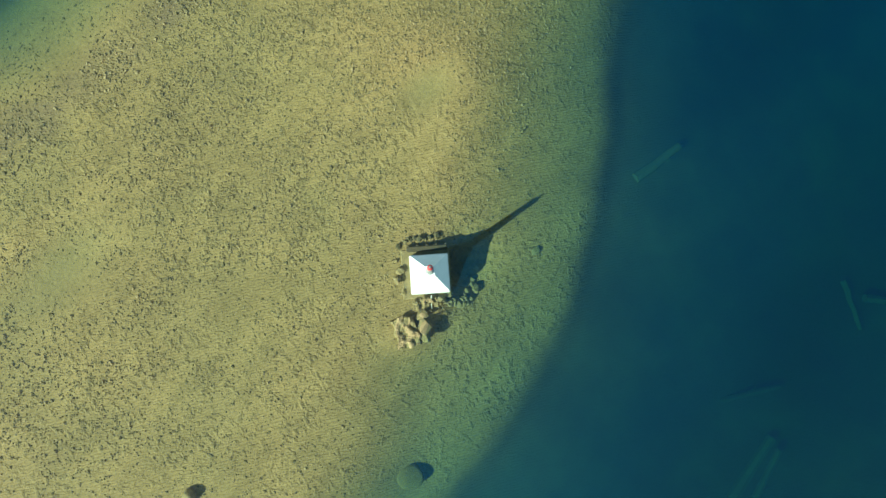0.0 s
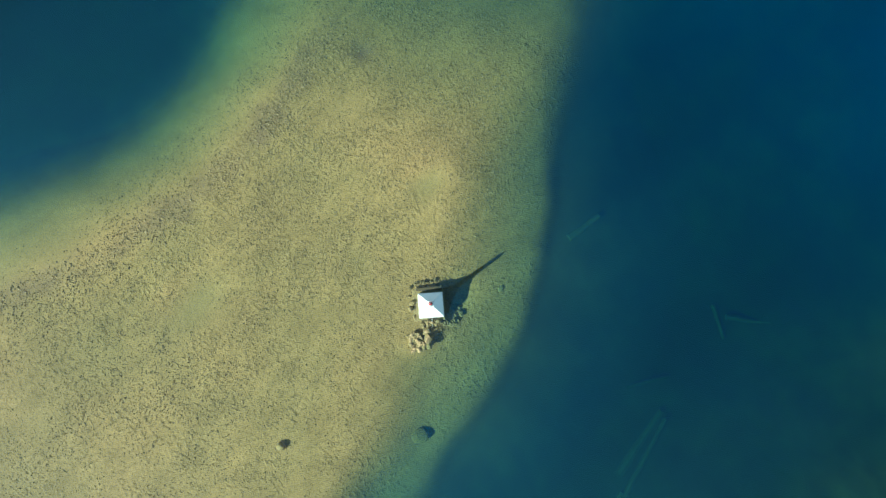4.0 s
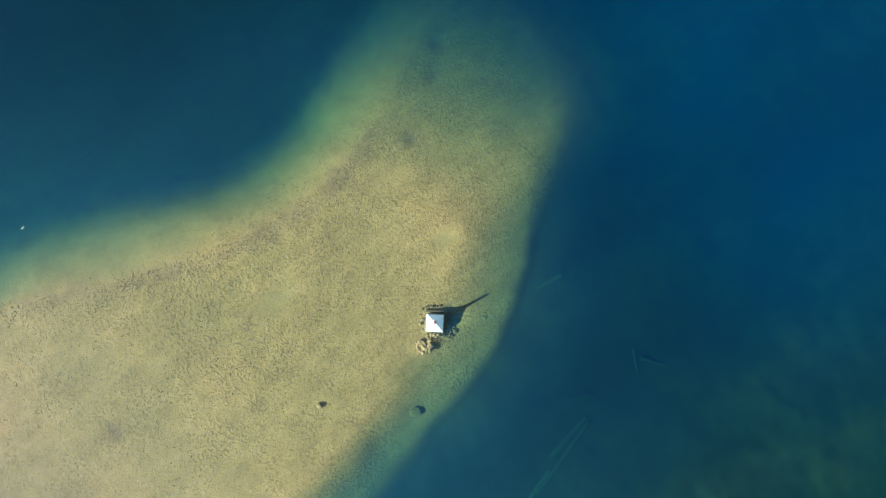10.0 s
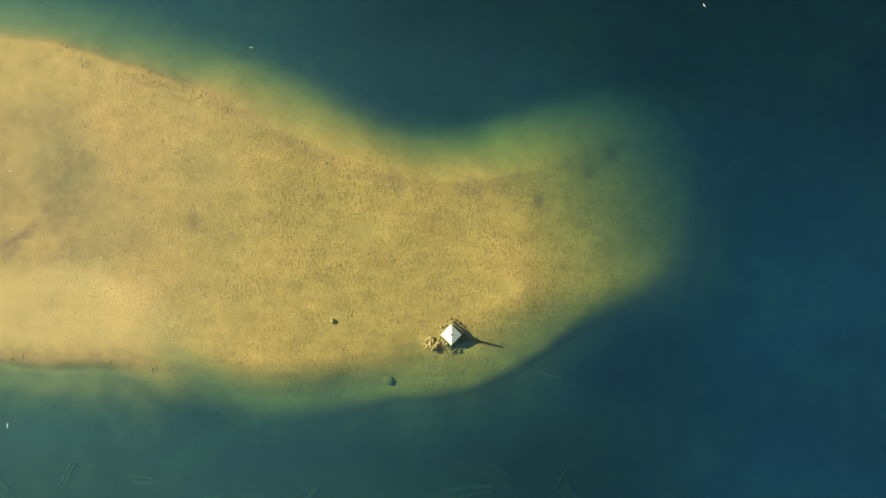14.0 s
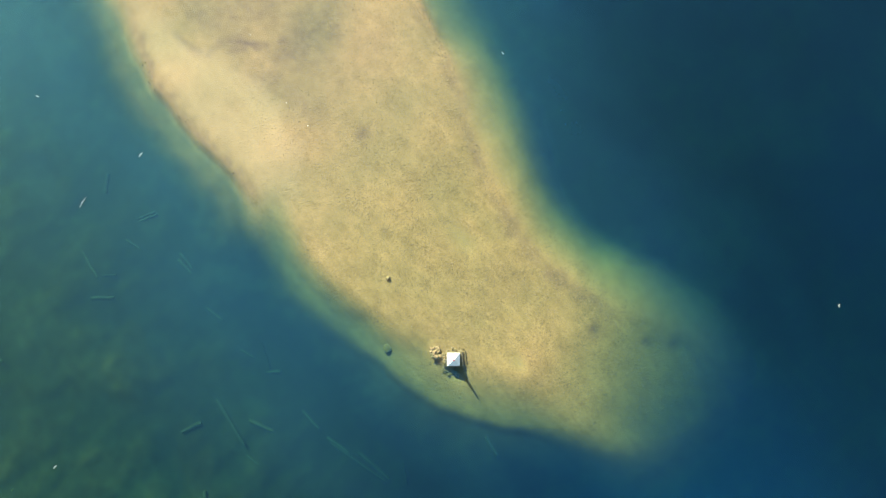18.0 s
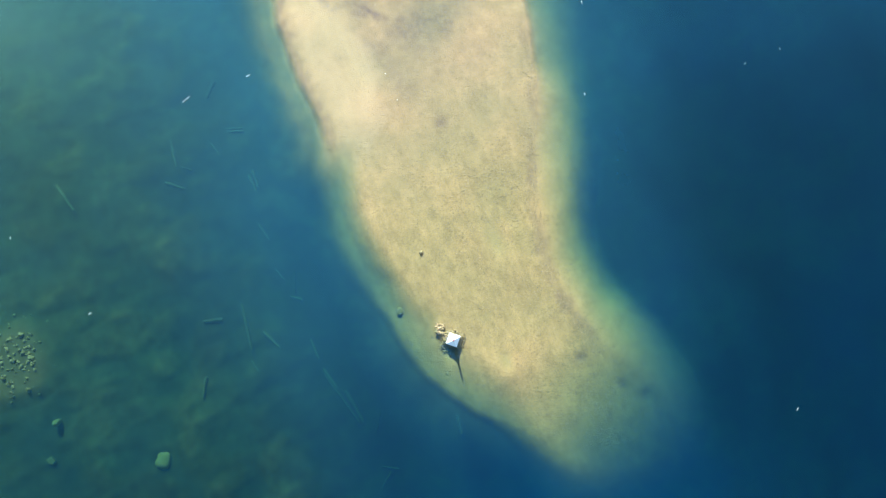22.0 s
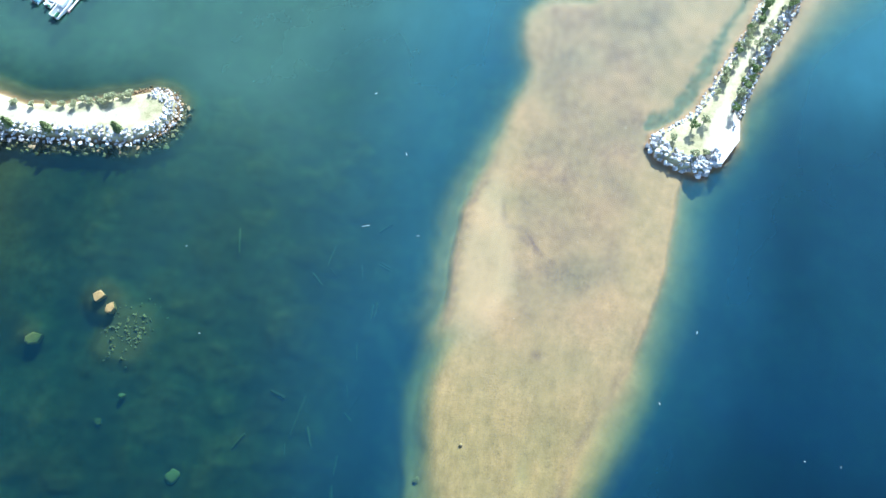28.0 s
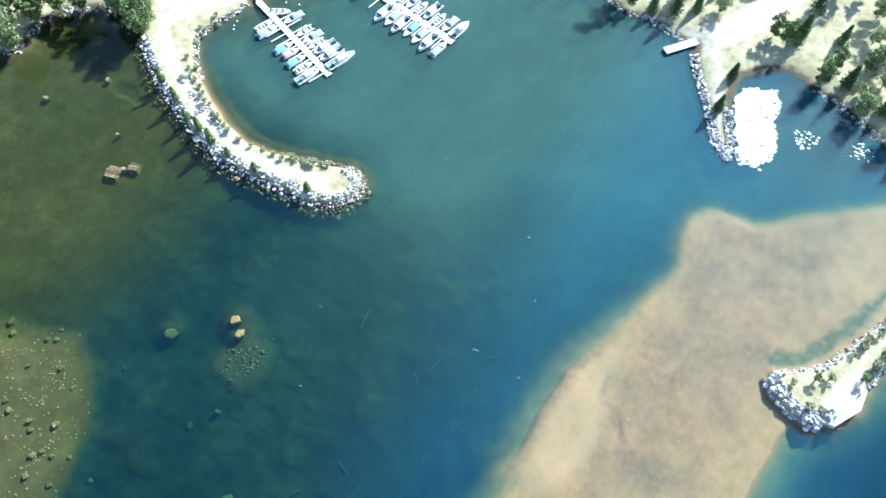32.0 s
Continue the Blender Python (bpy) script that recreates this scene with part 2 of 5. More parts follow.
def clod_material():
    k = Mat("sandy_clods")
    return k.done(k.ramp(k.island(), (0.0, (0.22, 0.158, 0.085)), (0.6, (0.33, 0.235, 0.132)), (1.0, (0.45, 0.315, 0.185))), 0.9, 0, 0.2)


M_CLOD = clod_material()
M_WHITE = surface("white_painted_concrete", (0.70, 0.70, 0.69), (0.84, 0.84, 0.83), 1.2, 0.6, 0.15)
M_CONCRETE = surface("pale_concrete", (0.46, 0.45, 0.43), (0.66, 0.65, 0.62), 0.8, 0.85, 0.25)
M_RED = surface("red_paint", (0.35, 0.03, 0.04), (0.55, 0.06, 0.07), 3, 0.45, 0.1)
M_GREYMETAL = surface("galvanised_steel", (0.30, 0.31, 0.33), (0.48, 0.49, 0.50), 4, 0.4, 0.1, 0.7)
M_DARKWOOD = surface("dark_wet_timber", (0.05, 0.035, 0.02), (0.16, 0.11, 0.06), 3, 0.8, 0.5)
M_LOG = surface("silt_covered_log", (0.045, 0.044, 0.029), (0.12, 0.11, 0.072), 2.2, 0.9, 0.5, vary=0.5)
M_CRIB = surface("weathered_tan_log", (0.14, 0.105, 0.048), (0.33, 0.255, 0.125), 2.4, 0.85, 0.5, vary=0.6)
M_PALEWOOD = surface("bleached_driftwood", (0.45, 0.42, 0.36), (0.70, 0.67, 0.60), 3, 0.8, 0.4)
M_PLANK = surface("weathered_grey_decking", (0.46, 0.44, 0.42), (0.66, 0.63, 0.60), 1.4, 0.85, 0.4)
M_GEL = surface("white_gelcoat", (0.78, 0.79, 0.80), (0.88, 0.88, 0.88), 0.9, 0.3, 0.05)
M_SEAT = surface("pale_grey_vinyl", (0.56, 0.57, 0.58), (0.74, 0.74, 0.73), 2, 0.6, 0.2)
M_COVER_BLUE = surface("light_blue_canvas", (0.14, 0.30, 0.38), (0.26, 0.46, 0.55), 2, 0.8, 0.4)
M_COVER_PINK = surface("faded_pink_canvas", (0.40, 0.24, 0.25), (0.56, 0.38, 0.38), 2, 0.8, 0.4)
M_COVER_GREY = surface("grey_canvas", (0.22, 0.25, 0.30), (0.40, 0.43, 0.48), 2, 0.8, 0.4)
M_BUOY = surface("faded_pink_plastic", (0.55, 0.25, 0.25), (0.75, 0.45, 0.42), 3, 0.5, 0.1)
M_GLASS = surface("tinted_windscreen", (0.02, 0.03, 0.04), (0.04, 0.06, 0.08), 2, 0.08, 0.0)
M_ENGINE = surface("black_engine_cowl", (0.02, 0.02, 0.022), (0.05, 0.05, 0.055), 3, 0.35, 0.1)
M_BARK = surface("grey_brown_bark", (0.10, 0.08, 0.055), (0.26, 0.21, 0.16), 3, 0.9, 0.6)
M_LEAF = leaf_material("birch_leaves", (0.085, 0.14, 0.04), (0.24, 0.31, 0.11))
M_WILLOW = leaf_material("willow_leaves", (0.13, 0.18, 0.065), (0.33, 0.38, 0.17))
M_SCRUB = leaf_material("dusty_willow_scrub", (0.24, 0.26, 0.125), (0.48, 0.50, 0.30))
M_NEEDLE = leaf_material("spruce_needles", (0.045, 0.08, 0.035), (0.17, 0.23, 0.095))
# near-white base: the sun and sky sheen on the pads is put into it
M_PAD = leaf_material("lily_pads_sky_sheen", (0.48, 0.50, 0.42), (0.74, 0.74, 0.68))


# ---- building helpers ----
def mesh_of(name, bm, material, smooth=False):
    me = bpy.data.meshes.new(name)
    bm.to_mesh(me)
    bm.free()
    for poly in me.polygons:
        poly.use_smooth = smooth
    me.materials.append(material)
    return me


def part(name, bm, material, parent, label="", smooth=False, m=None):
    """Links a bmesh, or a mesh that is there already, as one mesh object under a thing or a part."""
    me = bm if isinstance(bm, bpy.types.Mesh) else mesh_of(name, bm, material, smooth)
    ob = new(name, me)
    ob.parent = parent
    if m is not None:
        ob.matrix_basis = m
    return tagged(ob, label)


def thing(name, m, label, category, group="", kind=""):
    ob = new(name)
    ob.empty_display_size = 0.3
    ob.matrix_basis = m
    return tagged(ob, label, category, group, kind)


def box(bm, x0, x1, y0, y1, z0, z1, m=None, bevel=0.0):
    got = bmesh.ops.create_cube(bm, size=1, matrix=Matrix.LocRotScale(((x0 + x1) / 2, (y0 + y1) / 2, (z0 + z1) / 2), None, (x1 - x0, y1 - y0, z1 - z0)))
    if bevel:
        edges = list({e for v in got["verts"] for e in v.link_edges})
        got = bmesh.ops.bevel(bm, geom=edges, offset=bevel, segments=1, affect="EDGES")
        verts = got["verts"]
    else:
        verts = got["verts"]
    if m is not None:
        bmesh.ops.transform(bm, matrix=m, verts=verts)
    return bm


def boxed(*a, **k):
    return box(bmesh.new(), *a, **k)


def tube(bm, points, radii, sides=8):
    """A tapered tube along points, with closed ends."""
    rings = []
    for i, p in enumerate(points):
        a, b = Vector(points[max(i - 1, 0)]), Vector(points[min(i + 1, len(points) - 1)])
        turn = (b - a).to_track_quat("Z", "X").to_matrix()
        rings.append([bm.verts.new(Vector(p) + turn @ Vector((radii[i] * math.cos(q * math.tau / sides), radii[i] * math.sin(q * math.tau / sides), 0))) for q in range(sides)])
    for r0, r1 in zip(rings, rings[1:]):
        for q in range(sides):
            bm.faces.new((r0[q], r0[(q + 1) % sides], r1[(q + 1) % sides], r1[q]))
    bm.faces.new(rings[0][::-1])
    bm.faces.new(rings[-1])
    return bm


def rock_mesh(name, seed, material, flat=0.7, count=13):
    """An angular stone about one metre across: the hull of a handful of points on a squashed ball."""
    rng = random.Random(seed)
    bm = bmesh.new()
    for _ in range(count):
        v = Vector((rng.gauss(0, 1), rng.gauss(0, 1), rng.gauss(0, 1))).normalized() * rng.uniform(0.42, 0.56)
        bm.verts.new((v.x * rng.uniform(0.9, 1.15), v.y, v.z * flat))
    got = bmesh.ops.convex_hull(bm, input=bm.verts)
    junk = [v for v in bm.verts if not v.link_faces]
    bmesh.ops.delete(bm, geom=junk, context="VERTS")
    bmesh.ops.recalc_face_normals(bm, faces=bm.faces)
    return mesh_of(name, bm, material)


def boulder_mesh(name, seed, material, flat=0.7):
    """A rounded, pitted boulder about one metre across."""
    bm = bmesh.new()
    bmesh.ops.create_icosphere(bm, subdivisions=3, radius=0.5)
    for v in bm.verts:
        n = noise.noise(v.co * 2.3 + Vector((seed, 0, 0))) * 0.28 + noise.noise(v.co * 6 + Vector((0, seed, 0))) * 0.10
        v.co = v.co * (1 + n)
        v.co.z *= flat
    return mesh_of(name, bm, material, True)


ROCKS = [rock_mesh("stone", s, M_GRANITE) for s in range(9)]
WETROCKS = [rock_mesh("stone", 40 + s, M_WETSTONE) for s in range(7)]
PALEROCKS = [rock_mesh("stone", 150 + s, M_RUBBLE, 0.7, 16) for s in range(5)]
BROWNROCKS = [rock_mesh("stone", 170 + s, M_BROWN) for s in range(4)]
TANROCKS = [rock_mesh("stone", 70 + s, M_TANSTONE) for s in range(6)]
BOULDERS = [boulder_mesh("boulder", s * 3.1, (M_RUBBLE, M_REEF)[s] if s < 2 else M_TANSTONE) for s in range(4)]


def block_mesh(name, seed, material, shoulder=0.34, top=(0.6, 0.92)):
    """A split boulder with flat faces and broken corners, about one metre across."""
    rng = random.Random(seed)
    bm = bmesh.new()
    for i in range(7):
        a = i * math.tau / 7 + rng.uniform(-0.38, 0.38)
        d = rng.uniform(0.36, 0.62)
        for z, w in ((-0.5, 0.85), (shoulder, 1.0), (0.5 - rng.uniform(0.0, 0.06) * (shoulder < 0.4), rng.uniform(*top))):
            bm.verts.new((math.cos(a) * d * w, math.sin(a) * d * w, z))
    bmesh.ops.convex_hull(bm, input=bm.verts)
    bmesh.ops.delete(bm, geom=[v for v in bm.verts if not v.link_faces], context="VERTS")
    bmesh.ops.recalc_face_normals(bm, faces=bm.faces)
    return mesh_of(name, bm, material)


BLOCKS = [block_mesh("boulder", 90 + s, M_TANSTONE) for s in range(5)]
REEFBLOCKS = [block_mesh("boulder", 96 + s, M_REEF, 0.40, (0.72, 0.92)) for s in range(2)]

# ---- plan of the lake and its shores, metres, beacon at the origin ----
BAR = [(-6.2, -2.2), (-4.0, -6.6), (-1.2, -10.4), (3.9, -16.2), (8.4, -22.4), (15, -28), (24, -28), (29.5, -20), (27.4, -7), (24.8, 4), (25.3, 13), (26.4, 22), (27.9, 30),
       (30.4, 38), (31.6, 50), (32.4, 63), (32.4, 72), (40, 82), (48, 104), (56, 126), (58, 148), (43, 140), (32, 131), (25, 124), (17.5, 117), (10.8, 109.3),
       (6.2, 109), (0.1, 107.3), (-2.9, 103.4), (-2.1, 96), (0.9, 90), (-2.3, 77.5), (-4.2, 67.5), (-7.6, 57.5), (-7.4, 47), (-7.0, 39), (-6.7, 35.6), (-9.0, 31), (-10.8, 23), (-9.9, 15.5), (-8.3, 9), (-7.3, 3)]
# the lip where the gravelly flat breaks off to the smooth eastern slope
LIP = [(20.5, -29), (26.5, -27), (27.6, -20.5), (23.8, -13.4), (21, -9.2), (18.9, -2.3), (18.2, 4), (18.6, 9), (20.4, 16.9), (23.1, 24.3), (26.7, 32), (29.4, 43.4), (31.2, 53), (31.7, 63), (32.2, 72)]
FLAT = [(-40, -21), (4, -20.5), (12.5, -25.5)] + LIP + [(40, 82), (60, 130), (-40, 130)]


def rounded(ring, times=2):
    """The ring with its corners cut, so that it runs smoothly."""
    for _ in range(times):
        ring = [p for (ax, ay), (bx, by) in zip(ring, ring[1:] + ring[:1]) for p in ((0.78 * ax + 0.22 * bx, 0.78 * ay + 0.22 * by), (0.22 * ax + 0.78 * bx, 0.22 * ay + 0.78 * by))]
    return ring


BAR, FLAT = rounded(BAR), rounded(FLAT)
BREAKWATER = [(-146, 72), (-142.3, 68.8), (-135.6, 65.3), (-126.6, 60.5), (-117, 57.7), (-108.3, 54.8), (-99.4, 53.4), (-91.3, 54.2), (-82.4, 55.8), (-74.7, 56.8),
              (-69.5, 60.2), (-67.4, 64.4), (-68.2, 67.5), (-70.5, 69.2), (-74.1, 69.4), (-78.9, 67.2), (-84.2, 65.4), (-90.7, 62.8), (-98.4, 61.4),
              (-106.3, 63), (-113.3, 65.5), (-120.6, 69.2), (-125.7, 72.4), (-130.9, 78), (-130.9, 83), (-129.4, 89), (-128.6, 94.5), (-140, 110)]
PIER = [(53.6, 119), (50.6, 111), (46.4, 101.6), (43.7, 92.7), (42.8, 88), (42.7, 82.1), (39.8, 76.2), (37.8, 75.4), (36.8, 73), (31.8, 73.6), (27.2, 75),
        (25.1, 77.7), (25.6, 80.3), (28.8, 82.6), (33.6, 87.2), (36.4, 93.9), (39.4, 101.5), (42.6, 109.2), (45.4, 117.1), (48.6, 125), (51, 134), (51.5, 144), (58, 150), (64, 146), (60, 136), (56.6, 127)]
SHORE = [(-3000, -900), (-420, -60), (-260, 0), (-205, 22), (-178, 36), (-168.2, 44.6), (-165.2, 50.3), (-168.9, 56), (-167.6, 64.4), (-161, 70.5), (-156.8, 73.3),
         (-146.3, 69.6), (-140, 80), (-128.6, 94.5), (-124, 108), (-112, 124), (-95, 138), (-75, 148), (-60, 153), (-51.3, 151.7), (-44.5, 150.2), (-38.6, 151.8),
         (-29.4, 149.8), (-24.9, 150.6), (-23.4, 145.8), (-18.6, 139), (-13.1, 132.2), (-8.3, 125.2), (-3.2, 121.6), (-2.6, 124.4), (-7.4, 133.1), (-10, 140), (-11, 147),
         (-6, 153.5), (-1.7, 156.5), (3.9, 154.9), (15, 152), (26, 147.5), (40, 147), (51.5, 144), (60, 147), (82, 162), (140, 176), (400, 260), (3000, 500), (3000, 3000), (-3000, 3000)]
HARBOUR = [(-66, 63), (-74, 68), (-90, 61), (-106, 61), (-121, 67), (-133, 78), (-131, 95), (-112, 124), (-40, 150), (-40, 63)]
SHOAL = [(-135, -8), (-110, -1.4), (-102.5, 1), (-94.9, 4.9), (-87.4, 2.8), (-79, -5), (-75, -12.6), (-72.4, -19), (-80, -40), (-120, -50)]
ROAD_WEST = [(-150, 92), (-147, 83), (-141.7, 76), (-135.4, 71.6), (-127.5, 66.6), (-118, 62.5), (-108, 59.6), (-98, 58), (-88, 59), (-76, 63)]
ROAD_WEST_FORK = [(-142, 78), (-138, 86.5), (-134.5, 91.8), (-131, 102)]
ROAD_EAST = [(-25, 151), (-19, 160), (-15, 170), (-10, 185), (-4, 210)]
ROAD_SPIT = [(-22, 154), (-17, 146), (-13.5, 139), (-9, 131)]
PIER_PATH = [(39.5, 80), (39.4, 87), (39.8, 93), (42.4, 100), (45.4, 107), (48.4, 115), (51.5, 124), (54.5, 134), (56, 146)]


def to_line(x, y, line, closed=False):
    """The distance of the points x, y from a line."""
    best = np.full(np.shape(x), 1e9)
    pairs = zip(line, line[1:] + line[:1]) if closed else zip(line, line[1:])
    for (ax, ay), (bx, by) in pairs:
        dx, dy = bx - ax, by - ay
        q = np.clip(((x - ax) * dx + (y - ay) * dy) / (dx * dx + dy * dy), 0, 1)
        best = np.minimum(best, np.hypot(x - ax - q * dx, y - ay - q * dy))
    return best


def inside(x, y, ring):
    """The distance from the ring's edge, positive within it."""
    odd = np.zeros(np.shape(x), bool)
    for (ax, ay), (bx, by) in zip(ring, ring[1:] + ring[:1]):
        if ay != by:
            odd ^= ((ay > y) != (by > y)) & (x < (bx - ax) * (y - ay) / (by - ay) + ax)
    d = to_line(x, y, ring, True)
    return np.where(odd, d, -d)


def step(a, b, v):
    q = np.clip((v - a) / (b - a), 0, 1)
    return q * q * (3 - 2 * q)


def wobble(x, y, size, seed=0):
    """Smooth noise of about -1 to 1, from a few crossed waves."""
    rng = np.random.RandomState(seed)
    out = np.zeros(np.shape(x))
    for i in range(7):
        a, f = rng.uniform(0, math.tau), rng.uniform(0.6, 1.9) / size
        out = out + np.sin((x * math.cos(a) + y * math.sin(a)) * f * math.tau / 2 + rng.uniform(0, 9) + 1.3 * np.sin((x * math.sin(a) - y * math.cos(a)) * f * 1.7 + i))
    return out / 4.5


def survey(x, y):
    """Height of the ground and what covers it, at the points x, y."""
    x, y = np.asarray(x, float), np.asarray(y, float)
    wx, wy = x + 0.24 * wobble(x, y, 4.5, 1), y + 0.24 * wobble(x, y, 4.5, 2)
    bar = inside(wx, wy, BAR)
    east = step(-3, 6, x - (7 + 0.06 * y)) * step(-30, -8, y - x * 0.6 + 6)
    east = np.maximum(east, step(2, 13, x) * step(4, -12, y))
    east = east * step(104, 88, y)
    south = step(36, 25, y) * (1 - east)
    mild, mild_e = np.maximum(step(56, 72, y), np.maximum(0.75 * step(6, 15, y) * step(39, 33, y), 0.8 * step(11, 19, x * 0.55 - y * 0.835) * step(0, -8, y))), step(28, 40, y)
    # floor of the lake
    deep = -3.1 - 1.2 * step(34, 10, y) * step(-34, -12, x) - 1.4 * step(5, 45, x - 10) + 0.25 * wobble(x, y, 22, 3) + 0.16 * wobble(x, y, 6, 4) + (0.36 * step(-0.05, 0.35, wobble(x, y, 9, 24)) + 0.24 * step(0.1, 0.35, wobble(x, y, 5, 27)) + 0.10 * step(0.1, 0.5, wobble(x, y, 2.6, 37))) * step(-13, -30, x) * step(-95, -70, x) * step(-60, -20, y) * step(95, 60, y)
    bay = step(-80, -118, x) * step(75, 55, y) * step(-20, 15, y)
    deep = deep + 0.45 * step(-25, -95, x) * (1 - bay) + bay * (1.85 + 0.1 * wobble(x, y, 14, 19))
    deep = deep + 1.2 * step(100, 140, y) * step(-20, 10, x)
    tip = (x * 0.55 - y * 0.835)
    crest = -0.40 - 0.10 * wobble(x, y, 9, 5) - 0.08 * step(80, 125, y) - 3.2 * step(9, 39, tip) ** 1.1
    drop = step(2, 13, y)
    shelf = crest - south * ((1 - drop) * 1.62 * np.clip((7.4 - bar) / 7.4, 0, 1) ** 1.2 + drop * 1.95 * step(5.6, 0.6, bar))
    steep = np.maximum(deep, np.minimum(shelf, -0.2) - 0.66 * step(0.4 + mild, -1.3 - 2.4 * mild, bar) - 0.17 * np.maximum(-bar - 0.6, 0) - 0.5 * (1 - south) * step(0.3 + mild, -1.6 - 2.4 * mild, bar))
    # soft bench of silt below the western edge
    out = np.maximum(-bar, 0)
    bench = step(30, 39, y) * step(84, 66, y) * (1 - east) * step(6, 0, x)
    steep = steep + bench * np.maximum(-1.45 - 0.05 * out - 0.28 * np.maximum(out - 3.6, 0) + 0.1 * wobble(x, y, 4, 71) - steep, 0) * step(-12, -7, bar)
    lip = inside(wx, wy, FLAT)
    off = np.maximum(-lip, 0)
    easy = np.maximum(np.exp(-((y - 19) / 9) ** 2), step(12, 24, tip))
    gentle = np.maximum(crest - (0.21 - 0.08 * easy) * off - (0.034 - 0.014 * easy) * off ** 2, deep)
    gentle = gentle * (1 - mild_e) + mild_e * np.maximum(crest - 1.15 * (1 - np.exp(-off / 1.1)) - 0.2 * off, deep)
    z = steep * (1 - east) + gentle * east
    for px, py, sx, sy, up in ((6.3, -5.8, 0.95, 1.5, -0.24), (7.6, -6.4, 0.8, 1.2, 0.08), (11.6, 11.4, 1.5, 2.4, -0.20), (13.6, 12.6, 0.7, 1.8, 0.14), (5.6, 1.3, 0.9, 0.7, -0.10), (19.2, 4.2, 1.2, 2.2, -0.12), (10.0, 6.8, 0.6, 2.0, -0.08), (17, -9.4, 0.7, 0.6, -0.2), (21.5, -15.5, 1.0, 0.8, -0.2), (24.5, -18.5, 1.2, 0.9, -0.2), (12.5, 12, 0.8, 3.0, 0.10), (4.6, 0.8, 1.6, 0.9, 0.06)):
        z = z + up * np.exp(-((x - px) / sx) ** 2 - ((y - py) / sy) ** 2)
    heap = 0.45 * np.exp(-((x + 1.15) / 1.0) ** 2 - ((y - 2.5) / 1.0) ** 2) + 0.4 * np.exp(-((x + 1.2) / 0.9) ** 2 - ((y - 0.3) / 1.2) ** 2) + 0.5 * np.exp(-(np.hypot(x, y) / 1.9) ** 4)
    z = np.maximum(z, np.minimum(z + heap * step(0.9, 0.3, -0.69 * x - 0.72 * y), -0.34))
    # bed lowered on the beacon's shadow side, so the cast shadow turns darker
    z = z - 0.7 * np.exp(-((x + 0.7) / 1.0) ** 2 - ((y + 1.4) / 1.1) ** 2)
    shoal = inside(wx, wy, SHOAL)
    z = z + np.maximum(-0.80 - 0.45 * step(7, 0, shoal) - 0.12 * wobble(x, y, 6, 26) - z, 0) * step(-2.2, 1.0, shoal)
    for px, py, sx, sy, up in ((-134.8, 55.8, 2.6, 2.0, -1.3), (-129.4, 55.4, 1.8, 1.4, -0.8), (-143.3, 41.1, 3.5, 2.5, -0.4)):
        z = z + up * np.exp(-(np.hypot((x - px) / sx, (y - py) / sy)) ** 4)
    z = z - 0.9 * np.exp(-((x + 74) / 7) ** 2 - ((y - 20) / 8) ** 2) - 0.5 * np.exp(-((x + 62) / 9) ** 2 - ((y - 33) / 4) ** 2)
    z = z + 1.5 * np.exp(-((x + 79.2) / 3.2) ** 2 - ((y - 17.2) / 3.2) ** 2)
    reef = np.hypot((x + 63.0) / 6.0, (y - 20.8) / 8.0) + 0.14 * wobble(x, y, 5, 62)
    z = z + np.maximum(-1.65 - z, 0) * step(1.15, 0.55, reef)
    z = z + np.maximum(-1.25 + 0.2 * wobble(x, y, 2, 63) - z, 0) * step(1.3, 0.5, np.hypot((x + 69) / 4.5, (y - 26) / 4.0))
    # shallows along the shores
    shore = inside(wx, wy, SHORE)
    dike = inside(wx, wy, BREAKWATER)
    pier = inside(wx, wy, PIER)
    z = np.maximum(z, np.where(shore < 0, -0.2 + shore * (0.115 + 1.1 * step(100, 120, y) * step(-115, -95, x)), z))
    foot = np.maximum(-dike, 0)
    z = np.maximum(z, -0.35 - 0.25 * np.minimum(foot, 2.4) - 0.9 * np.maximum(foot - 2.4, 0))
    off = np.maximum(-pier, 0)
    z = np.maximum(z, np.where(x > 15.5 + 0.28 * y, -0.3 - 0.09 * off - (0.3 - 0.24 * step(98, 124, y)) * np.maximum(off - 3.2, 0) - 0.7 * off * step(102, 84, y), -0.28 - 0.4 * off))
    # the weedy ditch beside the pier
    ditch = to_line(x, y, [(25.5, 83), (30, 86.6), (33, 92), (36, 100.5), (39, 109), (42, 116)])
    weed = step(2.1, 0.7, ditch + 1.0 * step(98, 114, y) + 0.7 * wobble(x, y, 1.6, 28) + 0.4 * wobble(x, y, 3, 8))
    z = z - 0.28 * weed
    cove = np.exp(-(np.hypot(x + 157, y - 66.2) / 4.2) ** 4)
    z = np.where(shore < 0, np.maximum(z, -0.9 + 0.62 * cove + 0.06 * wobble(x, y, 2, 61) - 9 * (cove < 0.02)), z)
    pits = np.maximum(np.exp(-(np.hypot((x + 134.8) / 2.6, (y - 55.8) / 2.0)) ** 4), 0.6 * np.exp(-(np.hypot((x + 129.4) / 1.8, (y - 55.4) / 1.4)) ** 4))
    weed = np.maximum(weed, np.maximum(0.8 * pits, 0.22 * step(1.25, 0.6, reef)))
    # land
    lift = np.maximum(np.maximum(-0.3 + 1.35 * step(-0.5, 1.7, dike), -0.3 + 1.6 * step(-0.4, 1.6, pier)),
                      -0.2 + 1.2 * step(-0.5, 6, shore) + 2.0 * step(6, 80, shore))
    land = np.maximum(np.maximum(dike, pier), shore)
    z = np.where(land > -0.6, np.maximum(z, lift), z)
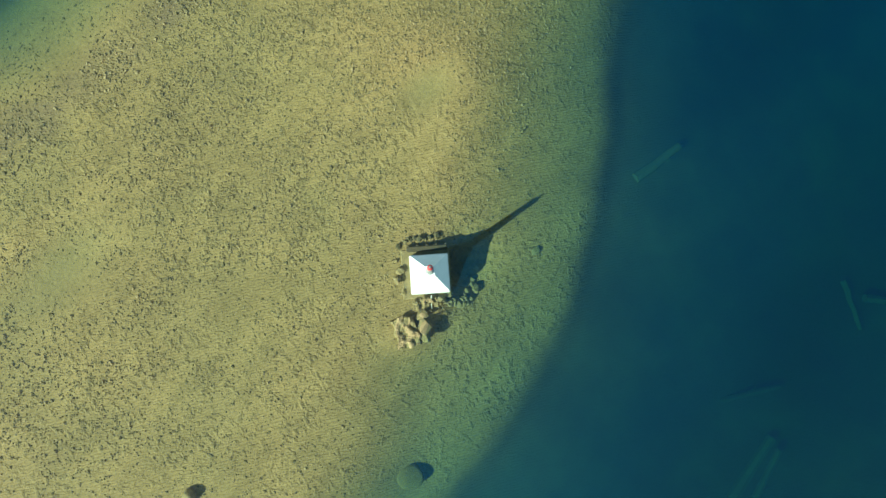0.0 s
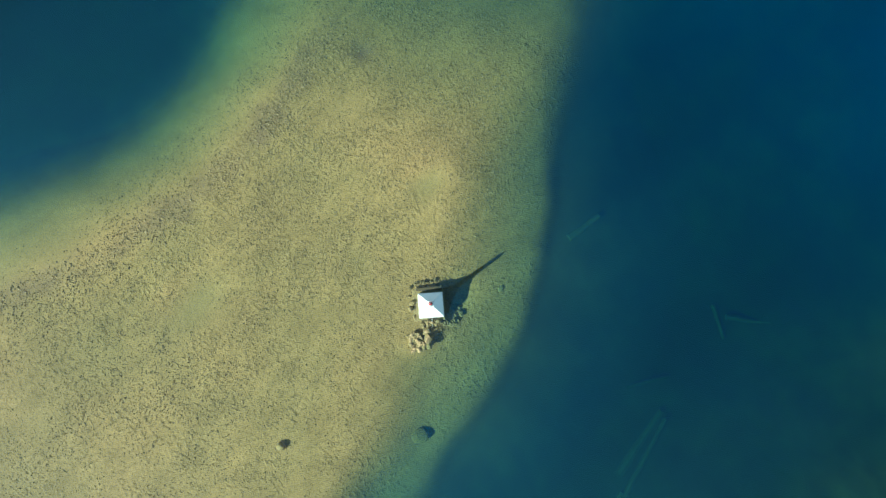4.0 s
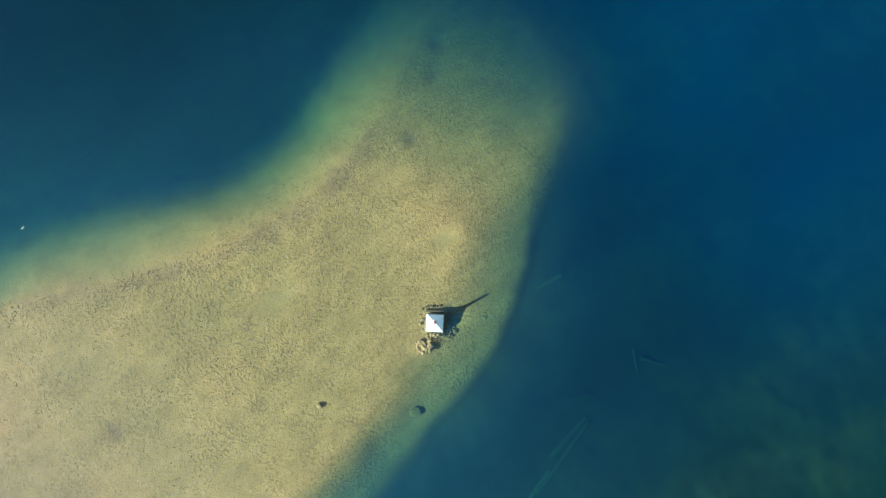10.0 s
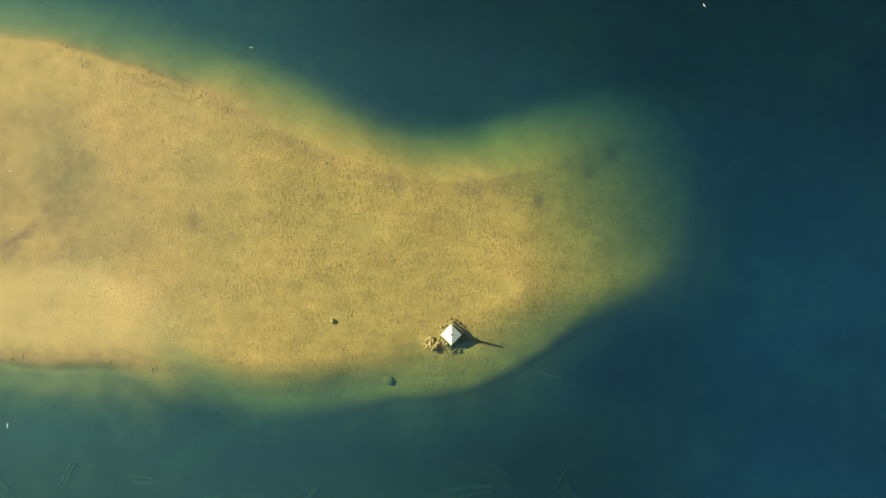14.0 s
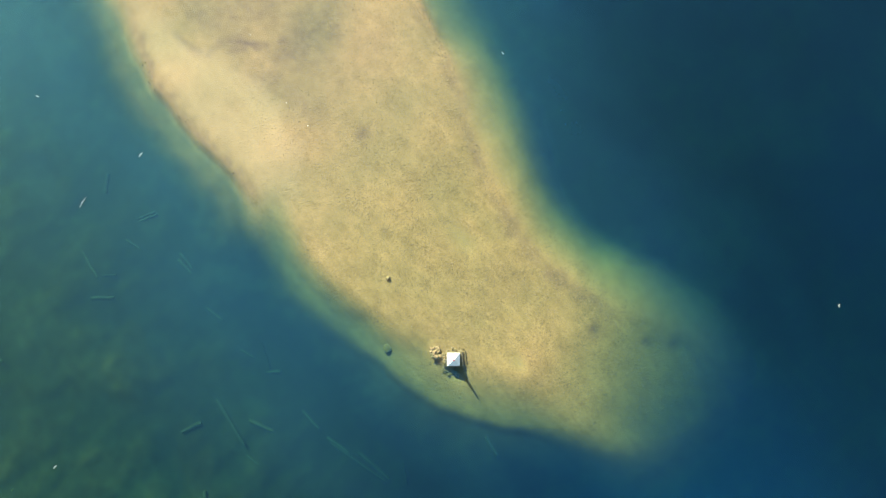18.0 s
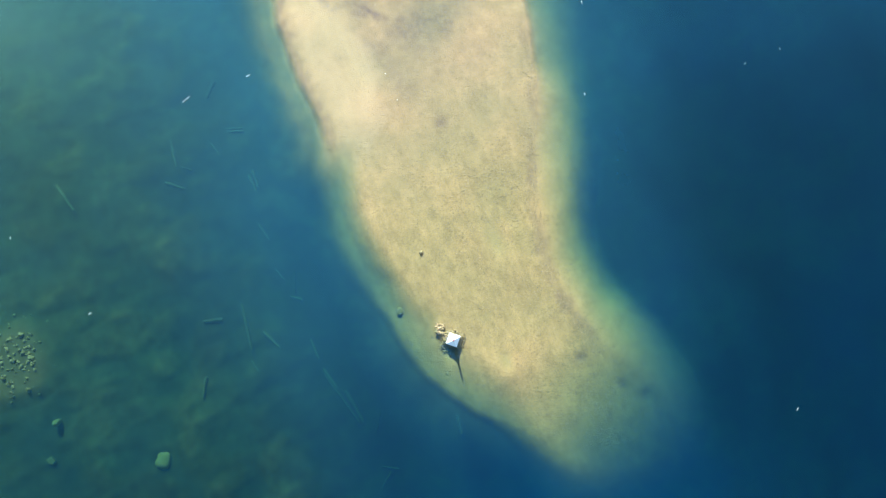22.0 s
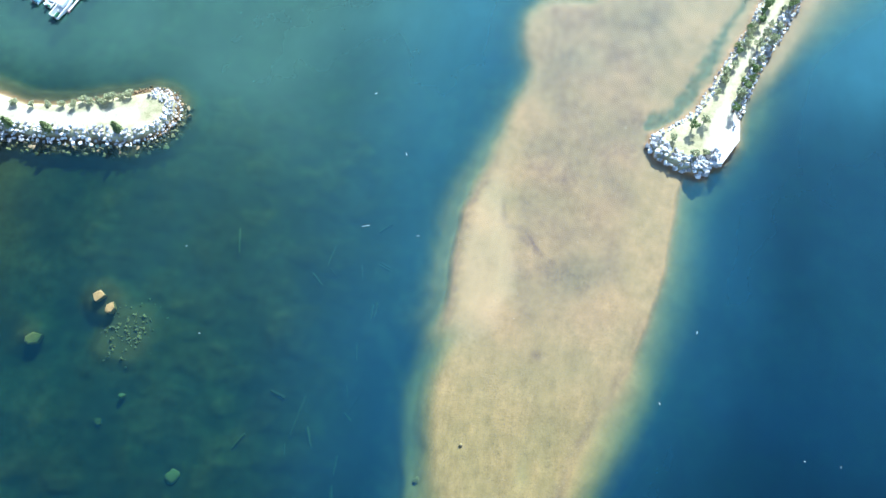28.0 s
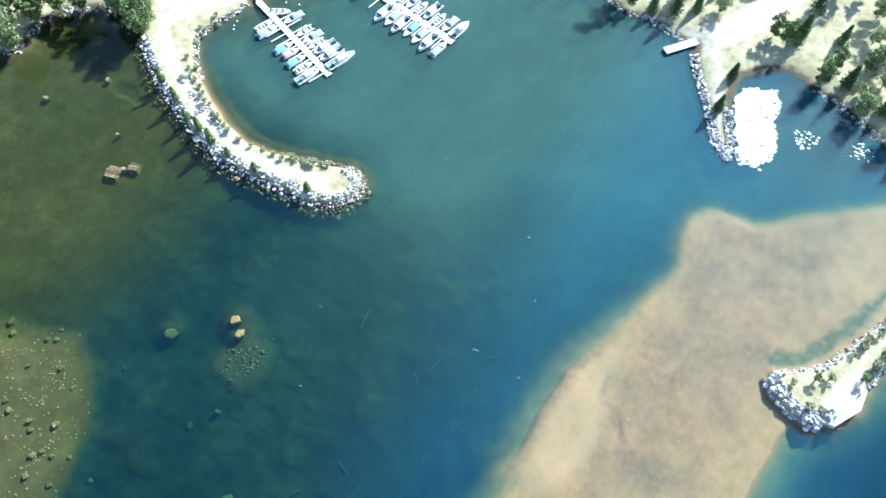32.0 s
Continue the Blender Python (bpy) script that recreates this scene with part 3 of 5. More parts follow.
    path = np.maximum.reduce([step(2.2, 0.9, to_line(wx, wy, ROAD_WEST) + 0.2 * step(-128, -118, x)), step(3.4, 2.0, to_line(wx, wy, ROAD_WEST_FORK)), step(5.0, 3.2, to_line(wx, wy, ROAD_EAST)),
                              step(1.6, 0.8, to_line(wx, wy, ROAD_SPIT)), 0.65 * step(0.75, 0.3, to_line(wx, wy, PIER_PATH)), 0.9 * step(3.4, 2.2, to_line(wx, wy, [(39.0, 79), (40.4, 87)])),
                              step(4.5, 3.0, to_line(wx, wy, [(-147, 84), (-144, 92)]))])
    sand = np.clip((0.8 * step(-0.75 - 2.2 * mild, 0.35 + 1.6 * mild, bar + 1.0 * (1 - south)) + 0.2 * step(-6, -2 * (1 - south), bar)) * (1 - east) + step(-10.5 - 1.5 * mild_e, -4 + 3.0 * mild_e, lip) * step(42, 20, tip) * east + 0.42 * bench * step(-8.5, -2.0, bar) + 0.24 * step(-2.0, 3.5, shoal) + 0.08 * bay + 0.13 * step(1.2, 0.5, reef) + 0.15 * step(-2.0, -0.2, land) + 0.45 * cove + 0.8 * step(-7 - 16 * step(100, 124, y), -1, pier) * step(86, 92, y), 0, 1)
    stain_shade = np.zeros(np.shape(x))
    for px, py, sx, sy, much in ((12.7, 45.3, 6, 4, 0.5), (14.3, 60, 4, 4, 0.42), (18.7, 55.6, 4.5, 6, 0.45), (9.4, 74.4, 7, 3, 0.5), (16.5, 72, 7, 3.5, 0.5), (5.4, 53.6, 2.4, 2, 0.95), (6.9, 42, 3, 4, 0.6), (5, 92, 8, 9, 0.4), (18, 96, 9, 10, 0.4)):
        stain_shade = np.maximum(stain_shade, much * np.exp(-((x - px) / sx) ** 2 - ((y - py) / sy) ** 2) * (0.85 + 0.45 * wobble(x, y, 5, 11)))
    arc = to_line(wx, wy, [(-1.2, 72), (-0.6, 61.7), (-0.3, 58.1), (0.8, 55.4), (4.0, 55.5), (6.1, 53), (7.4, 51.5), (13.2, 48.8), (17.8, 46.4)])
    stain_shade = np.maximum(stain_shade, 1.0 * step(1.0, 0.1, arc + 0.5 * wobble(x, y, 2.2, 64)) * step(66, 57, y) * (0.8 + 0.4 * wobble(x, y, 3, 14)))
    strand = np.abs(lip - 0.7)
    stain_shade = np.maximum(stain_shade, 0.62 * step(1.5, 0.2, strand + 0.9 * np.maximum(wobble(x, y, 2.2, 15), -0.3)) * step(-16, -6, y) * step(46, 30, y) * (0.55 + 0.45 * wobble(x, y, 7, 33)))
    # shade of the undercut western bank, painted as a dark rim
    rim = np.abs(bar - 0.3)
    stain_shade = np.maximum(stain_shade, 0.65 * step(1.5, 0.2, rim + 0.7 * wobble(x, y, 1.3, 34)) * step(33, 37, y) * step(72, 62, y) * (1 - east))
    for px, py in ((17, -9.4), (21.5, -15.5), (24.5, -18.5), (10.6, 32), (27, 12)):
        stain_shade = np.maximum(stain_shade, 0.85 * np.exp(-((x - px) / 1.0) ** 2 - ((y - py) / 0.8) ** 2))
    stain_shade = np.maximum(stain_shade, step(34, 48, y) * step(0.5, 5.5, x + 0.04 * (y - 50)) * (0.42 + 0.08 * step(58, 70, y) + 0.28 * wobble(x, y, 8, 18)) * step(24, 18, x - 0.05 * y))
    stain_shade = np.clip(stain_shade, 0, 1)
    dune = np.exp(-((x - 6.3) / 1.1) ** 2 - ((y + 5.8) / 1.6) ** 2)
    dune = np.maximum(dune, 0.9 * np.exp(-((x - 11.4) / 1.5) ** 2 - ((y - 11.6) / 3.0) ** 2))
    brink = np.interp(y, [30, 33, 35.6, 39.4, 42.4, 45.8, 51, 55, 58, 62, 74], [-2, 0.1, 2.7, 2.9, 4.2, 4.4, 3.4, 1.9, -0.1, -0.4, -1.6]) + 0.5 * wobble(x, y, 3, 13)
    pale = 0.62 * step(-1.1, 1.3, brink - x + 0.6 * wobble(x, y * 0.5, 2, 43)) * step(29, 35, y) * step(80, 66, y)
    silt = np.clip(step(-6, -52, x) + 0.25 * step(-30, 10, -y), 0, 1)
    # southern water that takes the painted lens brightening
    blue = step(-14, -42, y) * step(-48, -12, x) * step(34, 8, x)
    olive = np.maximum(step(-80, -122, x) * step(80, 70, y) * step(2, -1, inside(x, y, HARBOUR)), 0.45 * step(-3, 2, shoal))
    # turbidity plus painted sky glare, brighter towards the far north
    cloud_glare = (step(-40, 128, y) + 1.3 * step(88, 138, y) + 0.4 * step(-8, 18, inside(x, y, HARBOUR))) * (0.92 + 0.12 * wobble(x, y, 30, 17)) * (1 - 0.66 * step(24, 56, x) * step(112, 78, y)) * (1 - 0.3 * step(20, 46, x) * step(32, 2, y)) * (1 - (0.75 - 0.3 * step(12, 36, y) * step(-86, -66, x)) * step(-14, -44, x) * step(86, 44, y)) * (1 - 0.85 * step(-55, -100, x) * step(76, 62, y))
    return dict(z=z, sand=sand, land=step(0.02, 0.3, z), wet=0.8 * step(-0.45, -0.1, z) * step(0.5, 0.2, z) * np.maximum(step(-3, -1, dike), 0.3 * step(-3, -1, pier)), path=path, stain_shade=stain_shade * step(-3, 2, bar), pale=np.maximum(pale, 0.05 * dune) * step(0.5, 3, bar), weed=weed, grit=(0.35 + 0.65 * step(46, 12, y)) * (1 - 0.9 * dune) * step(-0.6, 0.8, lip), yellow=0.95 * step(41, 13, y), north=step(64, 104, y), silt=silt, cloud_glare=cloud_glare, blue=blue, olive=olive)


def height(x, y):
    return float(survey(np.array([x]), np.array([y]))["z"][0])


def sheet(name, xs, ys, rise, attributes, material):
    gx, gy = np.meshgrid(xs, ys)
    n, m = len(xs), len(ys)
    me = bpy.data.meshes.new(name)
    co = np.stack([gx.ravel(), gy.ravel(), rise.ravel()], 1)
    i = np.arange(n * m).reshape(m, n)
    quads = np.stack([i[:-1, :-1], i[:-1, 1:], i[1:, 1:], i[1:, :-1]], -1).reshape(-1, 4)
    me.vertices.add(len(co))
    me.vertices.foreach_set("co", co.ravel())
    me.loops.add(quads.size)
    me.loops.foreach_set("vertex_index", quads.ravel().astype(np.int32))
    me.polygons.add(len(quads))
    me.polygons.foreach_set("loop_start", np.arange(0, quads.size, 4, dtype=np.int32))
    me.polygons.foreach_set("use_smooth", np.ones(len(quads), bool))
    me.update(calc_edges=True)
    for key, values in attributes.items():
        me.attributes.new(key, "FLOAT", "POINT").data.foreach_set("value", values.ravel().astype(np.float32))
    me.materials.append(material)
    return new(name, me)


TAIL = [240, 300, 400, 600, 1000, 1800, 3000]
XS = np.array([-v for v in reversed(TAIL)] + list(np.arange(-200, -60, 1.0)) + list(np.arange(-60, -16, 0.8)) + list(np.arange(-16, 34, 0.4)) + list(np.arange(34, 62, 0.8)) + list(np.arange(62, 121, 1.5)) + TAIL)
YS = np.array([-v for v in reversed(TAIL)] + list(np.arange(-90, -30, 1.5)) + list(np.arange(-30, 72, 0.45)) + list(np.arange(72, 125, 0.7)) + list(np.arange(125, 220, 1.1)) + TAIL)
XX, YY = np.meshgrid(XS, YS)
LAY = survey(XX, YY)
ground = sheet("ground", XS, YS, LAY["z"], {k: v for k, v in LAY.items() if k not in ("z", "silt", "cloud_glare", "blue", "olive")}, M_GROUND)
tagged(ground, "sandy lake bed with a pale sandbar rising to grassy shores", "ground", kind="structure")
OVER = np.maximum(-LAY["z"], 0)
water = sheet("water", XS, YS, np.zeros(XX.shape), {"depth": OVER, **{k: LAY[k] for k in ("silt", "cloud_glare", "blue", "olive")}}, M_WATER)
water.visible_shadow = False
tagged(water, "clear blue-green lake water over sand and mud", "water", kind="structure")


# ---- the beacon on the sandbar ----
def beacon():
    ob = thing("beacon", pose(0, 0, 0, 0, 0, 50), "white pyramid beacon with a red-topped mast on a concrete footing", "beacon")
    part("footing", boxed(-0.86, 0.88, -0.86, 0.88, -0.75, 0.16, bevel=0.05), M_CONCRETE, ob, "pale concrete footing")
    part("ledge", boxed(-0.95, 1.28, -1.2, 1.08, -0.95, -0.30, bevel=0.06), M_RUBBLE, ob, "worn tan ledge under the water")
    bm = bmesh.new()
    rings = []
    for w, z in ((0.82, 0.12), (0.80, 0.30), (0.62, 0.62), (0.42, 0.98), (0.27, 1.28), (0.20, 1.5)):
        rings.append([bm.verts.new((sx * w, sy * w, z)) for sx, sy in ((-1, -1), (1, -1), (1, 1), (-1, 1))])
    for a, b in zip(rings, rings[1:]):
        for q in range(4):
            bm.faces.new((a[q], a[(q + 1) % 4], b[(q + 1) % 4], b[q]))
    bm.faces.new(rings[-1])
    part("pyramid", bm, M_WHITE, ob, "white-painted flared pyramid")
    part("mast", tube(bmesh.new(), [(0, 0, 1.45), (0, 0, 1.9), (0, 0, 2.75)], [0.18, 0.15, 0.12], 12), M_GREYMETAL, ob, "grey steel mast")
    part("red_band", tube(bmesh.new(), [(0, 0, 2.75), (0, 0, 3.14), (0, 0, 3.22)], [0.12, 0.12, 0.07], 12), M_RED, ob, "red daymark drum")
    part("lamp", tube(bmesh.new(), [(0, 0, 3.22), (0, 0, 3.36), (0, 0, 3.42)], [0.05, 0.05, 0.02], 10), M_GREYMETAL, ob, "small grey lantern")
    crib = part("crib", boxed(-0.85, 0.98, -1.28, -1.06, -0.72, -0.06, bevel=0.03), M_DARKWOOD, ob, "dark timber edge of the footing")
    for i in range(5):
        part("timber", tube(bmesh.new(), [(-0.8 + i * 0.42, -1.33, -0.7), (-0.78 + i * 0.42, -1.3, -0.1)], [0.07, 0.06], 7), M_DARKWOOD, crib)
    return ob


beacon()


def stones_round(parent, places, meshes, rng, low, high, sink=0.25):
    """Single stones as parts of parent, each on the ground at its place."""
    at = parent.matrix_basis.translation
    grid = np.array(places)
    for (x, y), z in zip(places, survey(grid[:, 0], grid[:, 1])["z"]):
        s = rng.uniform(low, high)
        part("stone", rng.choice(meshes), None, parent,
             m=Matrix.LocRotScale((x - at.x, y - at.y, float(z) - at.z + s * (0.35 - sink) * rng.uniform(0.3, 1.7)), Euler((rng.uniform(-0.5, 0.5), rng.uniform(-0.5, 0.5), rng.uniform(0, 6.28))), (s, s * rng.uniform(0.65, 1.2), s * rng.uniform(0.8, 1.4))))


rng = random.Random(5)
footing_stones = thing("stone_apron", pose(0, 0, 0), "algae-brown stones piled round the beacon's footing", "stones")
turned = pose(0, 0, 0, 0, 0, 50)


def near_footing(spots):
    got = [turned @ Vector((x, y, 0)) for x, y in spots]
    return [(v.x, v.y) for v in got]


band = near_footing([(rng.uniform(-1.55, 0.75), 1.12 + abs(rng.gauss(0, 0.2))) for _ in range(70)])
stones_round(footing_stones, band, PALEROCKS, rng, 0.17, 0.38, -0.15)
arc = near_footing([(-2.05, -0.15), (-1.89, 0.35), (-1.64, 0.81), (-2.07, 0.75), (-1.42, 1.42), (-1.74, 1.15), (-1.55, 1.3), (-1.95, 0.55), (-1.6, 1.0), (1.55, -0.74), (1.36, -0.25), (1.52, 0.2), (1.22, 0.72)])
stones_round(footing_stones, arc, PALEROCKS, rng, 0.28, 0.5, 0.05)
rim = near_footing([(1.03, -1.57), (0.72, -1.62), (0.59, -1.67), (0.25, -1.69), (0.4, -1.6), (-0.1, -1.71), (0.1, -1.62), (-0.4, -1.75), (0.85, -1.7), (1.3, -1.35)])
stones_round(footing_stones, rim, WETROCKS[:4], rng, 0.2, 0.34, 0.0)
slab = thing("rubble_slab", pose(-1.15, 2.55, height(-1.15, 2.55)), "rough tan slab of broken concrete rubble on the sand", "rubble")
bm = bmesh.new()
bmesh.ops.create_cube(bm, size=1)
bmesh.ops.subdivide_edges(bm, edges=bm.edges[:], cuts=17, use_grid_fill=True)
for v in bm.verts:
    v.co = Vector((v.co.x * 1.02, v.co.y * 1.3, v.co.z * 0.5 + 0.1))
    v.co += Vector((noise.noise(v.co * 2.1), noise.noise(v.co * 2.3 + Vector((5, 0, 0))), noise.noise(v.co * 3.0 + Vector((0, 9, 0))))) * 0.16
    v.co += Vector((noise.noise(v.co * 7), noise.noise(v.co * 7.5 + Vector((3, 0, 0))), 1.5 * noise.noise(v.co * 6.5))) * 0.07
part("slab", bm, M_RUBBLE, slab, "", False, pose(0, 0, 0, 0, -3, 62))
for x, y, w, ln, tall, turn in ((-1.11, 1.56, 0.42, 0.5, 0.5, 20), (-1.5, 1.82, 0.5, 0.62, 0.62, 64), (-1.0, 1.22, 0.3, 0.4, 0.3, 40), (-1.82, 2.1, 0.34, 0.5, 0.5, 80)):
    part("block", rng.choice(PALEROCKS), None, slab, m=Matrix.LocRotScale((x + 1.15, y - 2.55, tall * 0.25), Euler((0.1, -0.1, radians(turn))), (w * 1.5, ln * 1.5, tall * 1.5)))
stick = new("stick", mesh_of("stick", tube(bmesh.new(), [(0, 0.95, 0.0), (0.02, 1.25, -0.1), (0.01, 1.55, -0.12)], [0.03, 0.03, 0.02], 6), M_PALEWOOD))
stick.matrix_basis = turned
tagged(stick, "pale stick leaning on the stones by the beacon", "stick")


# ---- loose boulders and stones under water ----
PEBBLE = rock_mesh("boulder", 123, M_WETSTONE, 0.7, 22)


def boulder(x, y, size, tall, label, mesh, turn=0.0, group="", crest=None):
    """A boulder on the lake bed; crest: the height of its top, where that is known."""
    z = height(x, y)
    up = size * tall
    mid = z + up * 0.22
    if crest is not None:
        up = crest - z + 0.3
        mid = crest - up * 0.5
    ob = new("boulder", mesh)
    ob.matrix_basis = Matrix.LocRotScale((x, y, mid), Euler((0.06, 0.04, turn)), (size, size * 0.85, up))
    return tagged(ob, label, "boulder", group)


boulder(0.3, 14.1, 0.62, 1.2, "small tan boulder alone on the rippled sand", BOULDERS[0])
boulder(-5.9, 7.0, 1.3, 0.42, "smooth olive boulder under water by the sandbar's edge", BOULDERS[1], 1.0)
boulder(-2.6, -4.4, 0.48, 0.55, "small stone on the slope of the sandbar", PEBBLE, 2.0)
boulder(-69.8, 26.3, 2.3, 1.15, "big tan boulder breaking the surface by the reef", REEFBLOCKS[0], 0.4, "", 0.16)
boulder(-66.8, 24.6, 2.2, 1.15, "big blocky tan boulder breaking the surface by the reef", REEFBLOCKS[1], 1.7, "", 0.14)
boulder(-78.7, 16.4, 3.0, 0.35, "wedge-shaped olive boulder under water", REEFBLOCKS[1], 0.9, "", -0.6)
boulder(-62.9, 5.0, 1.5, 0.9, "tan boulder under water", BLOCKS[3], 2.2, "", -2.2)
boulder(-60.2, 10.1, 1.1, 0.9, "pale stone under water near the reef", BOULDERS[2], 0.2, "", -1.0)
boulder(-47.1, -1.0, 2.6, 0.6, "flat pale slab deep under water", BOULDERS[3], 1.1)


def log_crib(x, y, width, depth, turn, count, label):
    """A low crib of weathered logs laid side by side over cross logs, just breaking the surface."""
    bed = height(x, y)
    ob = thing("log_crib", pose(x, y, bed, 0, 0, turn), label, "log crib", "log cribs")
    k = random.Random(count)
    for side in (-0.36, 0.36):
        for lift in (0.0, 0.5):
            part("cross_log", tube(bmesh.new(), [(side * width, -depth * 0.55, 0.1 - bed * lift), (side * width, depth * 0.55, 0.1 - bed * lift)], [0.2, 0.18], 8), M_CRIB, ob)
    for q in range(count):
        v = (q + 0.5) / count - 0.5
        z = -bed - 0.10 + k.uniform(-0.05, 0.10)
        part("log", tube(bmesh.new(), [(-width * k.uniform(0.44, 0.6), v * depth, z), (0, v * depth + k.uniform(-0.05, 0.05), z), (width * k.uniform(0.44, 0.6), v * depth, z)], [0.19, 0.18, 0.15], 8), M_CRIB, ob)
    for _ in range(max(2, count - 3)):
        w = k.uniform(0.35, 0.6)
        part("stone", k.choice(PALEROCKS), None, ob, m=Matrix.LocRotScale((k.uniform(-0.45, 0.45) * width, k.uniform(-0.45, 0.45) * depth, -bed + 0.02), Euler((k.uniform(-0.4, 0.4), k.uniform(-0.4, 0.4), k.uniform(0, 6))), (w, w * 0.8, w * 0.6)))
    return ob


log_crib(-118.0, 37.0, 3.4, 3.2, 20, 7, "sunken crib of weathered tan logs with stones on it")
log_crib(-115.1, 40.8, 2.5, 2.2, 24, 5, "small sunken crib of weathered tan logs")
boulder(-116.9, 38.9, 1.3, 0.8, "pale boulder beside the log crib", BLOCKS[2], 0.5, "", 0.22)
for x, y, s in ((-140.2, 55.3, 1.9), (-148.4, 42.5, 2.0), (-125.5, 45, 1.2)):
    boulder(x, y, s, 0.85, "rounded brown boulder in the weedy shallows", rng.choice(BLOCKS), rng.uniform(0, 6), "boulders in the bay", 0.06)
for x, y, s in ((-107.9, -0.8, 1.9), (-105.6, -2.2, 1.5), (-98.8, 0.9, 1.2), (-97.1, 2.1, 1.2), (-98.4, 3.9, 0.9), (-97.3, -5.0, 1.0), (-91.4, -1.5, 1.3), (-86.6, -3.0, 0.9),
                (-83.4, -9.7, 1.6), (-88.2, -12.2, 1.3), (-93.2, -13.2, 1.4), (-86.5, -13.2, 1.2), (-81.6, -14.7, 1.2), (-82.5, -16.2, 1.4), (-79.4, -14.1, 1.1),
                (-76.6, -12.4, 0.9), (-75.8, -18.1, 1.2), (-70.9, -13.3, 1.1), (-82.1, 5.8, 1.0), (-95.3, -12.3, 1.1), (-80.5, -19.5, 1.2)):
    boulder(x, y, s, 0.8, "tan boulder on the stony shoal", rng.choice(BLOCKS), rng.uniform(0, 6), "boulders on the shoal")


def scatter(name, places, sizes, material, label, category, parent=None, lift=0.15, seed=1, tall=0.8):
    """Very many small stones as one object."""
    r = np.random.RandomState(seed)
    pts = np.array(places)
    z = survey(pts[:, 0], pts[:, 1])["z"]
    base = np.array([(-1, -0.8, 0), (0.9, -1, 0), (1.1, 0.8, 0), (-0.8, 1, 0), (-0.45, -0.4, 0.9), (0.5, -0.35, 1.0), (0.4, 0.5, 0.85), (-0.4, 0.4, 0.95)], float) * 0.5
    faces = [(4, 5, 6, 7), (0, 1, 5, 4), (1, 2, 6, 5), (2, 3, 7, 6), (3, 0, 4, 7)]
    n = len(pts)
    a = r.uniform(0, 6.28, n)
    s = np.asarray(sizes)
    shape = base[None] * (1 + r.uniform(-0.3, 0.3, (n, 8, 3)))
    x = shape[:, :, 0] * np.cos(a)[:, None] - shape[:, :, 1] * np.sin(a)[:, None]
    y = shape[:, :, 0] * np.sin(a)[:, None] + shape[:, :, 1] * np.cos(a)[:, None] * 0.8
    co = np.stack([x * s[:, None] + pts[:, 0, None], y * s[:, None] + pts[:, 1, None], (shape[:, :, 2] - lift) * s[:, None] * tall + z[:, None]], -1).reshape(-1, 3)
    fs = (np.array(faces)[None] + (np.arange(n) * 8)[:, None, None]).reshape(-1, 4)
    me = bpy.data.meshes.new(name)
    me.from_pydata(co.tolist(), [], fs.tolist())
    me.materials.append(material)
    ob = new(name, me)
    ob.parent = parent
    return tagged(ob, label, category if parent is None else "", kind="stuff")


r = np.random.RandomState(3)
cand = np.stack([r.uniform(-9, 31, 190000), r.uniform(-24, 52, 190000)], 1)
keep = inside(cand[:, 0], cand[:, 1], BAR)
dense = np.clip(0.55 + 0.5 * wobble(cand[:, 0], cand[:, 1], 2.2, 21) + 0.4 * wobble(cand[:, 0], cand[:, 1], 9, 22), 0, 1)
dense *= step(1.5, 5.0, keep) * step(58, 25, cand[:, 1]) * (0.15 + 0.85 * step(-5, 5, cand[:, 0]))
dense *= 1 - np.exp(-((cand[:, 0] - 6.3) / 1.3) ** 4 - ((cand[:, 1] + 5.8) / 1.8) ** 4)
cand = cand[r.uniform(0, 1, len(cand)) < dense * (0.25 + 0.5 * step(26, 4, cand[:, 1]))]
scatter("gravel", cand, r.uniform(0.045, 0.118, len(cand)) * (1 + 0.5 * (r.uniform(0, 1, len(cand)) > 0.93)), M_GRIT, "dark gravel and shell grit strewn over the sandbar", "gravel")
cand = np.stack([r.uniform(-6, 31, 170000), r.uniform(-24, 50, 170000)], 1)
px, py = cand[:, 0], cand[:, 1]
flat = inside(px, py, FLAT)
dense = np.clip(0.42 + 0.75 * wobble(px * 2.0, py * 0.8, 7, 51) + 0.55 * wobble(px, py, 2.6, 52), 0, 1) * step(0.5, 4.5, inside(px, py, BAR)) * step(-0.5, 1.0, flat)
dense *= (0.12 + 0.88 * step(-1.5, 5.5, px - 0.03 * py)) * (0.25 + 0.75 * step(34, 10, py)) * (1 - np.exp(-((px - 6.3) / 1.5) ** 4 - ((py + 5.8) / 2.0) ** 4)) * (1 - 0.85 * np.exp(-((px - 11.4) / 1.5) ** 4 - ((py - 11.6) / 3.0) ** 4)) * step(1.8, 2.8, np.hypot(px, py))
cand = cand[r.uniform(0, 1, len(cand)) < dense * 0.5]
scatter("clods", cand, r.uniform(0.05, 0.12, len(cand)) * (1 + 0.6 * (r.uniform(0, 1, len(cand)) > 0.93)), M_CLOD, "brown clods and mussel clumps strewn over the sandbar", "clods", None, 0.12, 4, 1.2)
t = r.uniform(0, 1, 3600)
legs = np.array(LIP[3:13])
span = np.concatenate([[0], np.cumsum(np.hypot(*np.diff(legs, axis=0).T))])
cand = np.stack([np.interp(t * span[-1], span, legs[:, 0]) - 0.9 + r.normal(0, 0.85, len(t)), np.interp(t * span[-1], span, legs[:, 1])], 1)
cand = cand[wobble(cand[:, 0], cand[:, 1], 3.2, 53) - 0.5 * step(24, 36, cand[:, 1]) > r.uniform(-0.7, 0.8, len(cand))]
